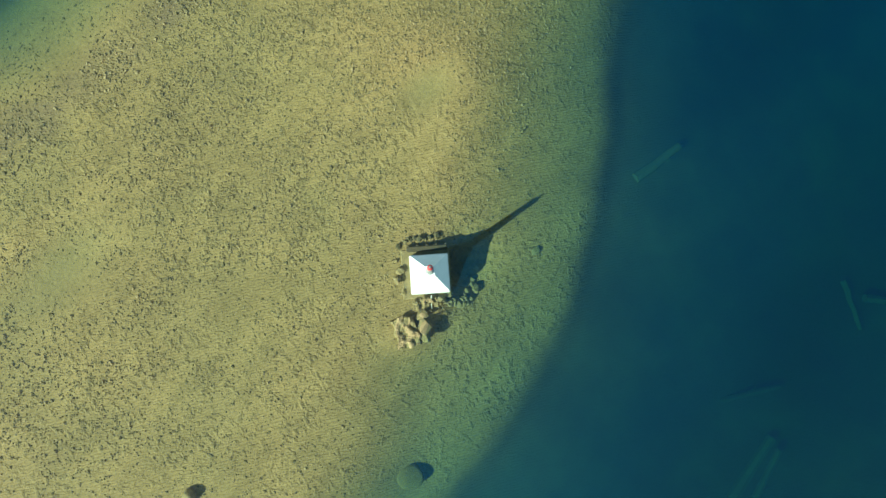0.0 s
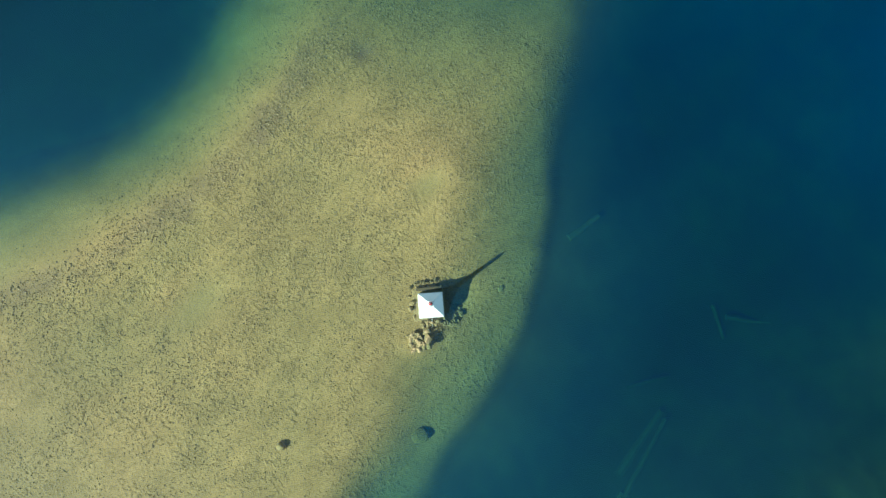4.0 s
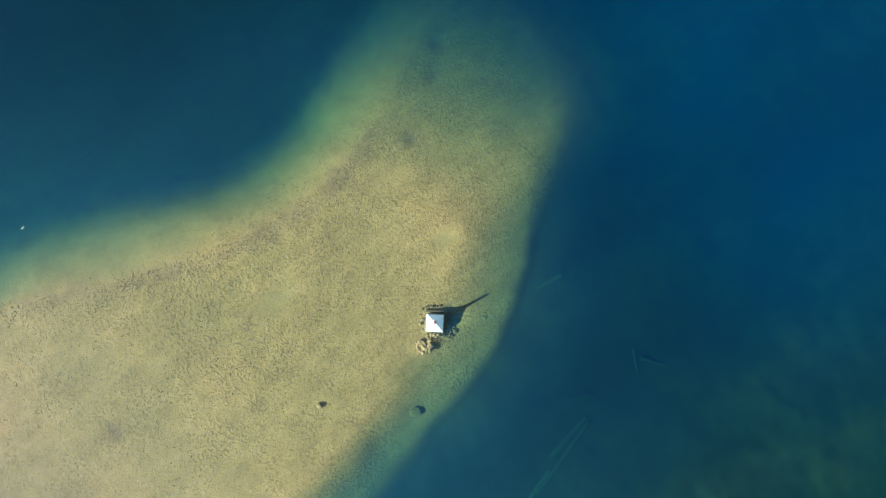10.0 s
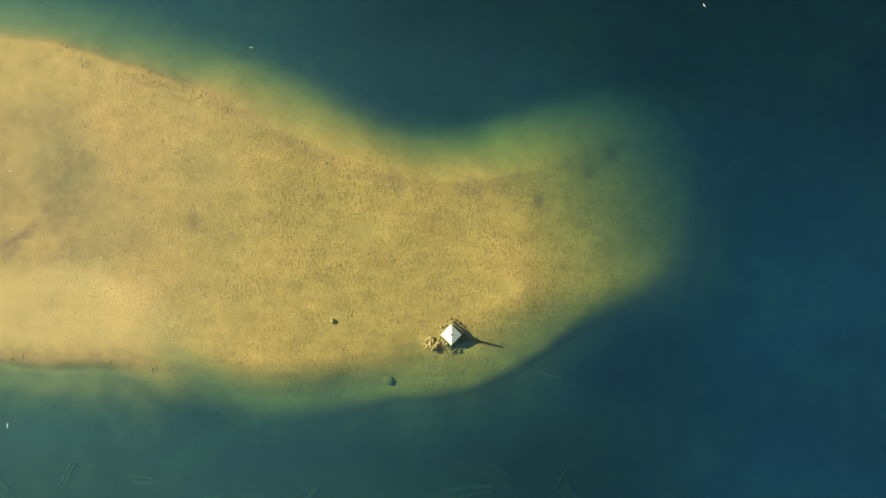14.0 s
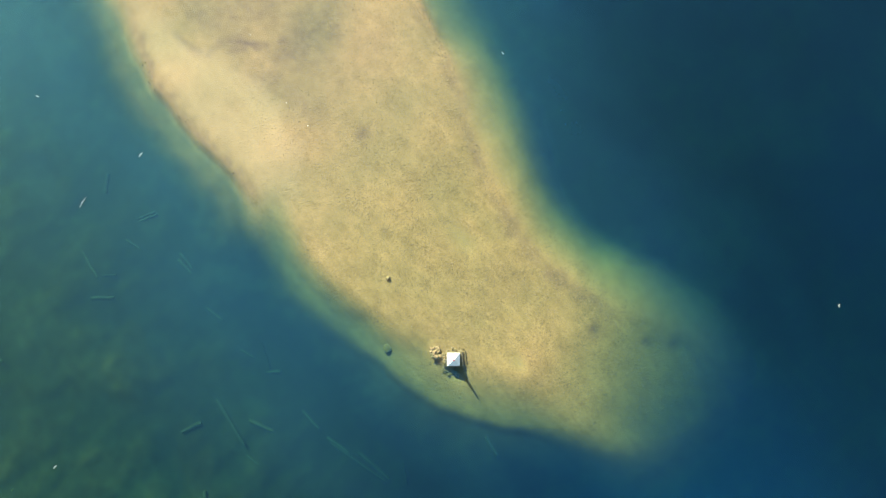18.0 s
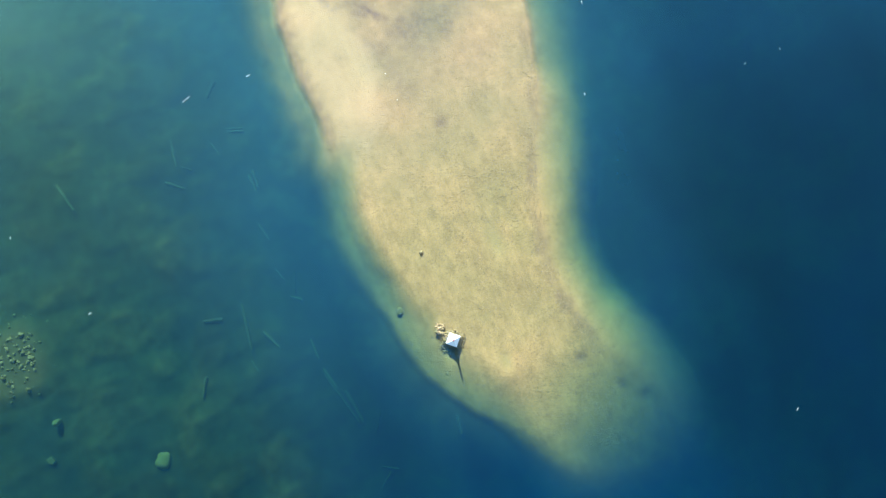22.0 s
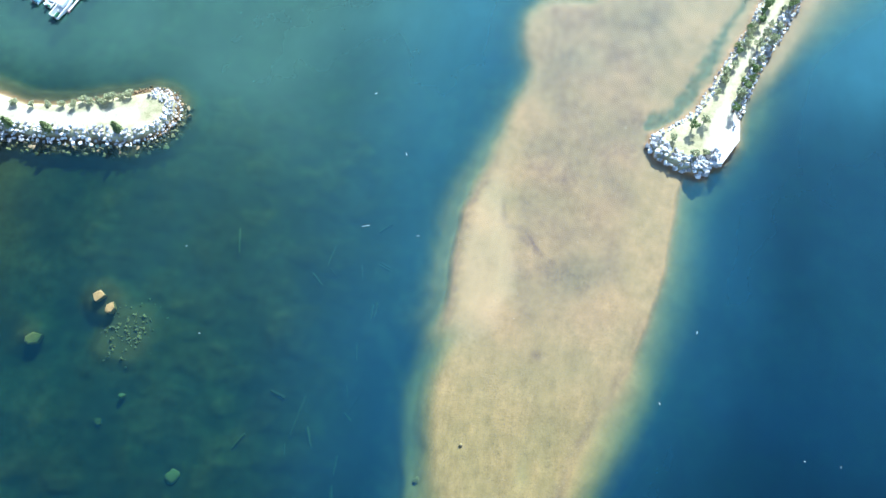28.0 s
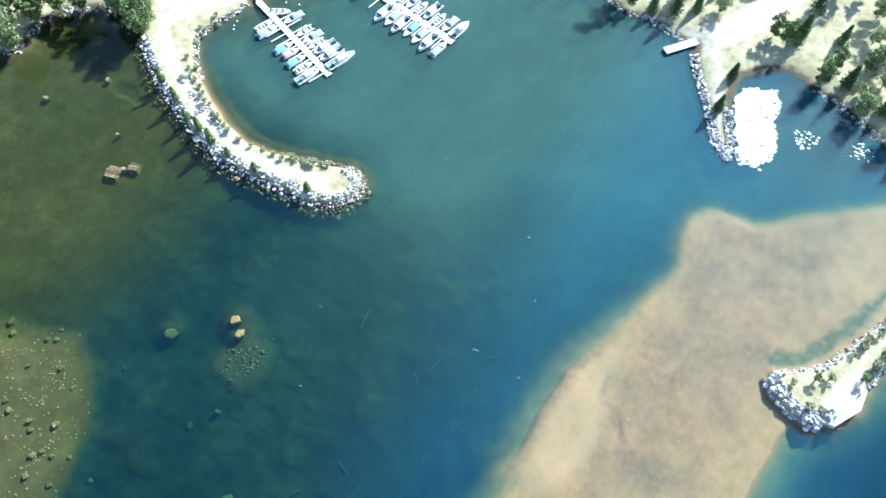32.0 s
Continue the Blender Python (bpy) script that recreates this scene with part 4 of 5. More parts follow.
scatter("lip_weed", cand, r.uniform(0.08, 0.2, len(cand)), M_CLOD, "dark weed clumps along the lip of the sandbar", "weed", None, 0.1, 6, 0.9)
cand = np.stack([r.uniform(-125, -68, 2600), r.uniform(-40, 8, 2600)], 1)
cand = cand[(inside(cand[:, 0], cand[:, 1], SHOAL) > r.uniform(-1, 5, len(cand))) & (wobble(cand[:, 0], cand[:, 1], 5, 31) > r.uniform(-0.9, 0.7, len(cand)))]
scatter("stones", cand, r.uniform(0.2, 0.75, len(cand)) ** 1.2, M_TANSTONE, "tan stones strewn over the shallow shoal", "stones")
cand = np.array([(x + r.uniform(-1.0, 0.5), y) for x, y in zip(np.interp(np.linspace(30, 66, 130), [30, 38, 47, 57, 66], [-7.6, -6.9, -7.2, -7.4, -4.6]), np.linspace(30, 66, 130) + r.uniform(-0.6, 0.6, 130))])
cand = cand[wobble(cand[:, 0], cand[:, 1], 3, 41) > 0.3]
scatter("weed_tufts", cand, r.uniform(0.10, 0.32, len(cand)), M_CLOD, "dark tufts of weed and debris along the sandbar's edge", "weed")
reef = thing("reef", pose(-62.4, 21, height(-62.4, 21)), "small heap of tan stones on a sunken reef", "stones")
stones_round(reef, [(-62.3 + rng.gauss(0, 2.0), 21 + rng.gauss(0, 2.9)) for _ in range(110)], TANROCKS, rng, 0.2, 0.75)
cand = np.stack([r.normal(-62.0, 1.9, 620), r.normal(20.8, 2.9, 620)], 1)
scatter("gravel", cand, r.uniform(0.12, 0.42, len(cand)), M_TANSTONE, "", "", reef, 0.15)
stones_round(reef, [(-65.8, 21.3), (-64.8, 18.2), (-65.4, 19.2), (-63.6, 23.4), (-61.4, 21.9), (-61.0, 24.6), (-60.6, 18.8), (-62.4, 16.2)], TANROCKS, rng, 0.8, 1.3)
cand = np.stack([r.uniform(-165, -100, 300), r.uniform(15, 60, 300)], 1)
cand = cand[survey(cand[:, 0], cand[:, 1])["z"] < -0.5]
scatter("bay_stones", cand, r.uniform(0.15, 0.6, len(cand)), M_WETSTONE, "brown stones on the bed of the weedy bay", "stones")

# ---- sunken logs and driftwood ----
LOGS = [(-21.6, 26.4, 3.1, -77), (-28.9, 13.3, 7.4, -96), (-19.1, -2.2, 9.0, -74), (-21.8, 51.0, 2.8, -132), (-20.5, 43.2, 3.2, -20), (-30.6, 43.3, 4.6, -97),
        (-3.7, -12.3, 2.9, -97), (-20.4, 6.4, 3.4, -85), (-19.8, 17.2, 4.0, -110), (-19.9, 34.8, 2.8, -92), (-17.8, -4.0, 5.6, -80), (-20.3, 43.6, 2.6, 164), (-14.8, -7.0, 4.6, -122),
        (-17.4, -16.4, 3.7, -142), (-15.9, -14.7, 2.6, 150), (-19.8, 1.3, 3.7, -73), (-26.0, 10.1, 3.6, -64), (-32.1, 38.3, 3.3, -38), (-48.6, 42.5, 5.0, -74)]
for _ in range(8):
    LOGS.append((rng.uniform(-38, -20), rng.uniform(6, 56), rng.uniform(1.5, 3.6), rng.choice((-75, -105, -60, -30, 145)) + rng.uniform(-20, 20)))


def log(x, y, length, turn, i):
    bm = bmesh.new()
    k = random.Random(i)
    n = 6
    pts = [((q / (n - 1) - 0.5) * length, k.uniform(-0.05, 0.05), k.uniform(-0.03, 0.03)) for q in range(n)]
    rad = k.uniform(0.16, 0.34)
    tube(bm, pts, [rad * (1 - 0.35 * q / (n - 1)) * k.uniform(0.9, 1.1) for q in range(n)], 7)
    for _ in range(k.choice((0, 1, 2))):
        a = k.uniform(-0.3, 0.3) * length
        tube(bm, [(a, 0, 0), (a + 0.2, k.choice((-1, 1)) * 0.35, 0.15)], [0.05, 0.02], 5)
    ob = new("sunken_log", mesh_of("sunken_log", bm, M_LOG, False))
    ob.matrix_basis = pose(x, y, height(x, y) + rad * 0.35, 0, k.uniform(-4, 4), turn)
    return tagged(ob, "waterlogged silt-covered log lying on the lake bed", "log", "sunken logs")


for i, g in enumerate(LOGS):
    if inside(np.array([g[0]]), np.array([g[1]]), BAR)[0] < -1:
        log(*g, i)
for i, (x, y, ln, a) in enumerate(((38.3, 42.0, 0.8, 80), (33.0, 28.0, 0.6, 100), (-25.2, 49.6, 2.2, 20), (-49.4, 23.4, 0.8, 10), (-57.1, 38.7, 0.6, 60), (58.3, 23.4, 0.5, 0), (64.4, 23.7, 0.5, 90),
                                  (-15.0, 49.7, 1.0, 10), (44, -28, 0.7, 40), (6.7, 55.0, 0.3, 20), (7.6, 53.4, 0.25, 70), (5.2, 42.3, 0.3, 110), (5.4, 37.7, 0.25, 10), (14.6, 54.8, 0.3, 40), (16.7, 56.8, 0.3, 0), (20.6, 80.9, 0.45, 50), (7.6, 65.0, 0.3, 80), (-30, 78, 1.0, 30), (-21, 66, 0.8, 120))):
    k = random.Random(300 + i)
    bm = tube(bmesh.new(), [(-ln * 0.35, 0, 0), (0, 0.06, 0.03), (ln * 0.35, 0, 0)], [0.03, 0.05, 0.025], 6)
    ob = new("driftwood", mesh_of("driftwood", bm, M_PALEWOOD))
    ob.matrix_basis = pose(x, y, 0.02, 0, 0, a)
    tagged(ob, "bleached stick of driftwood floating on the lake", "driftwood", "driftwood")


# ---- stone dikes ----
def along(line, gap, rng, spread):
    """Places strewn along a line, within spread metres to either side of it."""
    out = []
    for (ax, ay), (bx, by) in zip(line, line[1:]):
        ln = math.hypot(bx - ax, by - ay)
        for _ in range(max(1, round(ln / gap))):
            q, w = rng.random(), rng.uniform(*spread)
            out.append((ax + q * (bx - ax) - (by - ay) / ln * w, ay + q * (by - ay) + (bx - ax) / ln * w))
    return out


def packed(line, gap, offsets, rng):
    """Places in close rows along a line, offset to its left by the offsets, with jitter."""
    out, left = [], 0.0
    for (ax, ay), (bx, by) in zip(line, line[1:]):
        ln = math.hypot(bx - ax, by - ay)
        q = left
        while q < ln:
            for w in offsets:
                f, v = (q + rng.uniform(-0.4, 0.4) * gap) / ln, w + rng.uniform(-0.3, 0.3)
                out.append((ax + f * (bx - ax) - (by - ay) / ln * v, ay + f * (by - ay) + (bx - ax) / ln * v))
            q += gap
        left = q - ln
    return out


def bank(name, at, label, category, line, gap, offsets, meshes, low, high, rng, sink=0.1):
    ob = thing(name, pose(*at, 0), label, category, kind="structure")
    places = packed(line, gap, offsets, rng)
    rng.shuffle(places)
    stones_round(ob, places[:300], meshes, rng, low, high, sink)
    if len(places) > 300:
        scatter("stones", np.array(places[300:]), r.uniform(low, high, len(places) - 300), meshes[0].materials[0], "", "", ob, 0.05, 7)
    return ob


outer = BREAKWATER[1:13]
bank("breakwater", (-126, 62), "root of the breakwater armoured with pale granite boulders", "breakwater", outer[:5], 0.95, (-0.5, 0.35, 1.2, 2.0), ROCKS, 0.7, 1.2, rng)
bank("breakwater", (-90, 56), "curved breakwater armoured with pale granite boulders", "breakwater", outer[4:9], 0.92, (-0.6, 0.3, 1.1, 1.9, 2.6), ROCKS, 0.65, 1.2, rng)
head = bank("breakwater", (-70, 62), "rounded stony head of the breakwater", "breakwater", outer[8:] + [(-70.5, 69.2), (-74.1, 69.4)], 0.7, (-0.4, 0.3, 1.0, 1.7, 2.2), ROCKS, 0.48, 0.9, rng)
bank("sunken_stones", (-69, 64), "rust-brown wet stones round the breakwater's head", "stones", [(-71.5, 58.6), (-69.2, 60.4), (-67.2, 64.4), (-68.1, 67.6), (-70.5, 69.4), (-74.1, 69.6), (-79, 67.4)], 0.5, (-0.9, -0.4, 0.1), BROWNROCKS, 0.3, 0.65, rng, -0.1)
inner = np.array(packed(BREAKWATER[13:27], 0.6, (0.1, 0.7), rng))
scatter("stones", inner, r.uniform(0.35, 0.7, len(inner)), M_GRANITE, "", "", head, 0.05)
bank("breakwater", (-129, 82), "pale granite stones along the harbour side of the breakwater's root", "breakwater", BREAKWATER[21:27], 0.8, (0.0, 0.6), ROCKS, 0.6, 1.0, rng)
for lo, hi, at in ((0, 6, (-118, 57)), (6, 12, (-80, 55))):
    bank("sunken_stones", at, "algae-brown stones at the foot of the breakwater", "stones", outer[lo:hi + 1], 1.35, (-2.6, -1.9, -1.2), WETROCKS, 0.5, 1.25, rng, 0.02)

# loose piles of stone along the breakwater's crest
for x, y, wide, count in ((-124.0, 66.4, 1.5, 12), (-118.4, 63.6, 1.7, 16), (-113.0, 61.6, 1.6, 15), (-108.8, 61.2, 1.3, 11), (-105.0, 60.2, 1.2, 9)):
    pile = thing("stone_pile", pose(x, y, height(x, y)), "loose pile of pale granite stones on the breakwater's crest", "stone pile", "stone piles")
    stones_round(pile, [(x + rng.gauss(0, 0.6) * wide, y + rng.gauss(0, 0.42) * wide) for _ in range(count)], ROCKS, rng, 0.5, 1.05, 0.1)

pier = bank("stone_pier", (42, 100), "straight stone pier with bushes and a gravel path", "pier", PIER[6:12], 0.72, (-2.9, -2.0, -1.1, -0.2), ROCKS, 0.8, 1.35, rng)
bank("pier_bank", (48, 105), "pale stones along the pier's open side", "stones", PIER[24:] + PIER[:5], 0.75, (-1.8, -1.1, -0.4, 0.3), ROCKS, 0.6, 1.05, rng)
bank("pier_bank", (38, 105), "small pale stones along the pier's sheltered side", "stones", PIER[11:22], 0.72, (-1.0, -0.3), ROCKS, 0.55, 0.95, rng)
bm = bmesh.new()
deck = [(37.4, 75.6), (39.8, 76.2), (42.8, 82.1), (42.5, 86.6), (40.6, 87.0), (38.4, 82.6), (36.6, 78.4)]
low = [bm.verts.new((x - 42, y - 100, -1.6)) for x, y in deck]
top = [bm.verts.new((x - 42, y - 100, 1.28)) for x, y in deck]
for i in range(len(deck)):
    j = (i + 1) % len(deck)
    bm.faces.new((low[i], low[j], top[j], top[i]))
bm.faces.new(top)
bmesh.ops.bevel(bm, geom=[e for e in bm.edges if all(v.co.z > 1 for v in e.verts)], offset=0.06, segments=2, affect="EDGES")
part("concrete_head", bm, M_CONCRETE, pier, "white concrete platform at the pier's head")
# solid black block added where the gap by the platform is only in shade
part("recess", boxed(-5.9, -4.7, -23.6, -22.4, 0.9, 1.36, bevel=0.08), M_ENGINE, pier, "black block painting the shaded gap beside the platform", False)
for x, y in ((38.0, 78.6), (41.4, 84.6)):
    post = part("bollard", tube(bmesh.new(), [(x - 42, y - 100, 1.2), (x - 42, y - 100, 1.75), (x - 42, y - 100, 1.82)], [0.16, 0.16, 0.22], 10), M_ENGINE, pier, "black iron bollard")

line = [(-24.4, 147), (-23.4, 145.8), (-18.6, 139), (-13.1, 132.2), (-8.3, 125.2), (-3.2, 121.6)]
bank("boulder_spit", (-16, 136), "bank of pale granite boulders along the eastern cove", "riprap", line, 0.85, (-0.2, 0.6, 1.4), ROCKS, 0.7, 1.15, rng)
bank("boulder_spit", (-6, 128), "pale boulders piled on the tip of the eastern spit", "riprap", [(-10, 128.4), (-5.4, 123), (-2.8, 124.2), (-6.6, 132), (-9, 137)], 0.7, (-1.6, -0.9, -0.2, 0.5, 1.2), ROCKS, 0.6, 1.0, rng)
far = np.array(along([(-51.3, 151.7), (-44.5, 150.2), (-38.6, 151.8), (-32, 150.2), (-26, 150.4)], 0.3, rng, (-1.2, 1.6)) + along([(-60, 153), (-75, 148), (-95, 138), (-112, 124), (-124, 108), (-128.6, 95)], 0.5, rng, (-1.6, 1.2))
               + along([(-168, 45), (-165.4, 50.3), (-168.6, 56), (-167.4, 64), (-161, 70.3), (-156.8, 73), (-147, 70)], 0.5, rng, (-1.3, 1.6)) + along([(3.9, 155), (15, 152), (26, 147.6), (40, 147), (51, 144.5)], 0.5, rng, (-0.8, 2.0)))
scatter("shore_stones", far, r.uniform(0.5, 1.3, len(far)), M_GRANITE, "pale stones lining the lake shore", "stones", None, 0.1, 5)


# ---- trees and bushes ----
def leaves(bm, centre, size, count, leaf, k):
    """A ragged clump of leaves round centre."""
    for _ in range(count):
        d = Vector((k.gauss(0, 1), k.gauss(0, 1), k.gauss(0, 0.8))).normalized() * k.uniform(0.35, 1.05)
        p = Vector(centre) + Vector((d.x * size, d.y * size, d.z * size * 0.75))
        turn = Euler((k.uniform(-1, 1), k.uniform(-1, 1), k.uniform(0, 6.28))).to_matrix()
        s = leaf * k.uniform(0.6, 1.3)
        bm.faces.new([bm.verts.new(p + turn @ Vector(c)) for c in ((-s, 0, 0), (0, -s * 0.5, s * 0.12), (s, 0, 0), (0, s * 0.5, s * 0.12))])


def broad_tree(name, tall, wide, seed, leaf_mat, label):
    k = random.Random(seed)
    ob = thing(name, pose(0, 0, 0), label, "tree", "shore trees")
    top = (k.uniform(-0.4, 0.4), k.uniform(-0.4, 0.4), tall * 0.86)
    trunk = part("trunk", tube(bmesh.new(), [(0, 0, -0.3), (0.05, 0.03, tall * 0.3), (top[0] * 0.6, top[1] * 0.6, tall * 0.6), top], [tall * 0.022, tall * 0.017, tall * 0.011, 0.02], 8), M_BARK, ob)
    crown = bmesh.new()
    for i in range(34):
        h = k.uniform(0.18, 1.0)
        reach = wide * (0.5 + 0.5 * math.sin(math.pi * min(1, (1.12 - h) * 1.15))) * k.uniform(0.35, 1.0)
        a = i * 2.4 + k.uniform(-0.4, 0.4)
        c = (math.cos(a) * reach, math.sin(a) * reach, tall * h)
        if i % 3 == 0:
            part("limb", tube(bmesh.new(), [(0, 0, tall * h * 0.72), (c[0] * 0.5, c[1] * 0.5, c[2] * 0.9), c], [tall * 0.009, tall * 0.006, 0.015], 5), M_BARK, trunk)
        leaves(crown, c, wide * k.uniform(0.26, 0.44), 64, tall * 0.034, k)
    part("crown", crown, leaf_mat, ob)
    return ob


def spruce(name, tall, wide, seed, leaf_mat, label):
    k = random.Random(seed)
    ob = thing(name, pose(0, 0, 0), label, "tree", "shore trees")
    part("trunk", tube(bmesh.new(), [(0, 0, -0.3), (0, 0, tall * 0.5), (0, 0, tall * 0.98)], [tall * 0.018, tall * 0.011, 0.015], 8), M_BARK, ob)
    crown = bmesh.new()
    for i in range(95):
        h = 0.10 + 0.88 * (i / 95)
        reach = wide * (1 - h) ** 0.85 * k.uniform(0.5, 1.15) + 0.12
        a = i * 2.4
        for q in range(4):
            f = (q + 1) / 4
            c = (math.cos(a) * reach * f, math.sin(a) * reach * f, tall * h - reach * f * 0.35)
            leaves(crown, c, reach * 0.2 + 0.12, 7, 0.3, k)
    part("crown", crown, leaf_mat, ob)
    return ob


def bush(name, tall, wide, seed, leaf_mat, label):
    k = random.Random(seed)
    ob = thing(name, pose(0, 0, 0), label, "bush", "bushes on the dikes")
    stems = bmesh.new()
    crown = bmesh.new()
    for i in range(9):
        a, d = i * 2.4, wide * k.uniform(0.15, 0.85)
        c = (math.cos(a) * d, math.sin(a) * d, tall * k.uniform(0.45, 0.95))
        tube(stems, [(0, 0, -0.15), (c[0] * 0.5, c[1] * 0.5, c[2] * 0.6), c], [0.04, 0.03, 0.01], 5)
        leaves(crown, c, wide * k.uniform(0.3, 0.5), 46, 0.15, k)
    part("stems", stems, M_BARK, ob)
    part("foliage", crown, leaf_mat, ob)
    return ob


def plant(makers, places, k, low=0.8, high=1.2):
    """One of each maker's thing at the first places, copies of them at the rest."""
    for i, (x, y) in enumerate(places):
        m = Matrix.LocRotScale((x, y, height(x, y) - 0.05), Euler((0, 0, k.uniform(0, 6.28))), None)
        ob = copy_thing(makers[i % len(makers)], m) if i >= len(makers) else makers[i]
        s = k.uniform(low, high)
        ob.matrix_basis = m @ Matrix.Diagonal((s, s, s * k.uniform(0.9, 1.15), 1))


TALL = [(6, 156.5), (-6.8, 163.3), (-4.0, 165.8), (-9.8, 163.3), (7, 162.6), (11.5, 158.3), (15.8, 157.4), (17.5, 153), (27, 150.5), (12.1, 175.5), (16.1, 171.8),
        (-4, 179.4), (-24.5, 164.1), (-29.8, 160.9), (-39.4, 154.4), (-48.7, 152.3), (-45, 153), (4.4, 189.2), (10, 185.1), (5.5, 171.8), (21.9, 155.9), (25, 160), (31, 152.6), (37, 152), (43, 150.5),
        (-60, 158), (-66, 156), (-72, 155), (-80, 151), (-35, 166), (-27, 176), (19, 163), (30, 163), (-1.0, 186), (-20, 184), (14, 166), (46, 155), (38, 160), (22, 178), (-34, 156),
        (-151.5, 74.6), (-147.5, 72.6), (-154.8, 75.4), (-159, 75.6), (-149, 76), (-171, 51), (-174.2, 50.7), (-178.8, 55.6), (-173.8, 60), (-172, 66), (-168, 70), (-163, 76), (-182, 46), (-177, 63), (-186, 56), (-157, 82)]
k = random.Random(12)
k.shuffle(TALL)
WESTERN = [(x + 4.5, y - 2.0) for x, y in TALL if x < -125]
TALL = [p for p in TALL if p[0] >= -125]
TIERS = "green spruce with drooping tiers of boughs"
grown = [broad_tree("willow", 6.8, 2.7, 2, M_WILLOW, "light green broad-crowned willow on the lake shore"), spruce("spruce", 9.5, 2.6, 23, M_NEEDLE, TIERS),
         broad_tree("birch", 8.5, 3.0, 1, M_WILLOW, "tall pale green birch on the lake shore"), broad_tree("birch", 8.0, 2.2, 4, M_LEAF, "slender green birch on the lake shore"),
         spruce("spruce", 7.5, 2.0, 13, M_LEAF, "slender light green spruce on the lake shore")]
plant(grown, TALL, k, 0.75, 1.1)
plant([spruce("spruce", 7.6, 1.9, 33, M_NEEDLE, "dark green spruce on the boulder spit")], [(-12.7, 145.4), (-11.3, 133.6)], k, 0.72, 0.85)
plant([broad_tree("birch", 12.5, 3.6, 7, M_WILLOW, "tall light green birch leaning over the shallow bay"), broad_tree("birch", 12.0, 3.3, 8, M_LEAF, "tall full-crowned green birch by the shallow bay")], WESTERN, k, 0.8, 1.1)
plant([spruce("young_spruce", 5.0, 0.75, 9, M_WILLOW, "slender pointed light green young spruce between the breakwater's stones")],
      [(-120.3, 60.2), (-114.3, 57.6), (-109.4, 57.0), (-104.6, 56.0), (-127.5, 62.4)], k, 0.85, 1.15)
plant([spruce("young_spruce", 2.8, 0.55, 10, M_WILLOW, "small pointed light green spruce between the breakwater's stones")], [(-90.8, 56.0), (-77.4, 58.8), (-98.6, 55.4)], k, 0.85, 1.1)
BUSHES = [(40.3, 98.7), (43.6, 99.8), (40.9, 104.2), (44.9, 104.6), (46.1, 107.5), (43, 108.9), (47.2, 110.4), (49.5, 115), (45.3, 113.1), (47.6, 120), (50.8, 119.6), (52.6, 125.5), (51, 128.8), (53.7, 136.7), (56.4, 135), (51.6, 140.5),
          (29.8, 79.4), (33.2, 82.6), (35.4, 84.4), (36.2, 77.6), (40.9, 88.0), (37.6, 91.8), (38.6, 95.5), (42.2, 95.2), (41.6, 91.8), (34.0, 76.9), (54.6, 130), (55.0, 140), (48.5, 123)]
k2 = random.Random(77)
BUSHES += along([(40.6, 90), (43.6, 98), (46.6, 106), (49.8, 115), (54, 127), (57.5, 140)], 2.2, k2, (-1.3, -0.6)) + along([(37.6, 90.5), (40.2, 98), (43.4, 106), (46.8, 115), (50.4, 125), (53, 137)], 2.6, k2, (0.2, 1.0))
DIKE_BUSHES = [(-103.5, 60.4), (-99.6, 60.2), (-96.0, 60.4), (-93.2, 61.4), (-90.2, 61.9), (-88.4, 62.9), (-86.4, 63.6), (-83.8, 64.4), (-82.0, 65.1), (-79.6, 66.0), (-78.0, 66.6), (-116.2, 64.4), (-114.2, 63.6), (-110.0, 62.2), (-123.2, 68.0), (-118.6, 66.4), (-106.8, 61.4), (-127.0, 73.6), (-129.6, 76.6),
               (-124.1, 65.8), (-123.5, 70.2), (-108.6, 62.4), (-131.9, 86.2), (-132.3, 80.7), (-87.8, 62), (-82.5, 63.9), (-80.9, 65), (-85, 63.4), (-125, 69.3), (-121, 67.4), (-116.4, 65.4), (-112.9, 64.0), (-108.2, 61.9), (-105.4, 61.2), (-130.6, 79.4), (-130.2, 84.6), (-131.4, 81.5), (-128, 71.5)]
plant([bush("willow_bush", 1.9, 1.15, 1, M_SCRUB, "low dusty green willow bush between the stones"), bush("willow_bush", 1.4, 0.8, 2, M_SCRUB, "small dusty green bush between the stones"),
       bush("willow_bush", 2.2, 0.9, 3, M_LEAF, "upright green willow bush")], BUSHES, k, 0.7, 1.2)
plant([bush("scrub_bush", 1.5, 1.0, 5, M_SCRUB, "pale dusty scrub bush on the breakwater's grass"), bush("scrub_bush", 1.1, 0.8, 6, M_SCRUB, "small pale scrub bush on the breakwater's grass")], DIKE_BUSHES, k, 0.6, 1.1)


# ---- floating lily pads ----
def pads(name, test, spans, count, low, high, label, seed):
    r = np.random.RandomState(seed)
    p = np.stack([r.uniform(*spans[0], count), r.uniform(*spans[1], count)], 1)
    p = p[test(p[:, 0], p[:, 1], r)]
    bm_co, faces = [], []
    for x, y in p:
        s, a, t = r.uniform(low, high), r.uniform(0, 6.28), r.uniform(-0.06, 0.06)
        i = len(bm_co)
        bm_co.append((x, y, 0.02))
        for q in range(7):
            w = a + 0.25 + q * (math.tau - 0.5) / 6
            bm_co.append((x + math.cos(w) * s, y + math.sin(w) * s * 0.8, 0.03 + t * math.cos(w) * s + r.uniform(0, 0.03)))
        faces += [(i, i + q, i + q + 1) for q in range(1, 7)]
    me = bpy.data.meshes.new(name)
    me.from_pydata(bm_co, [], faces)
    me.materials.append(M_PAD)
    tagged(new(name, me), label, "water lilies", kind="stuff")


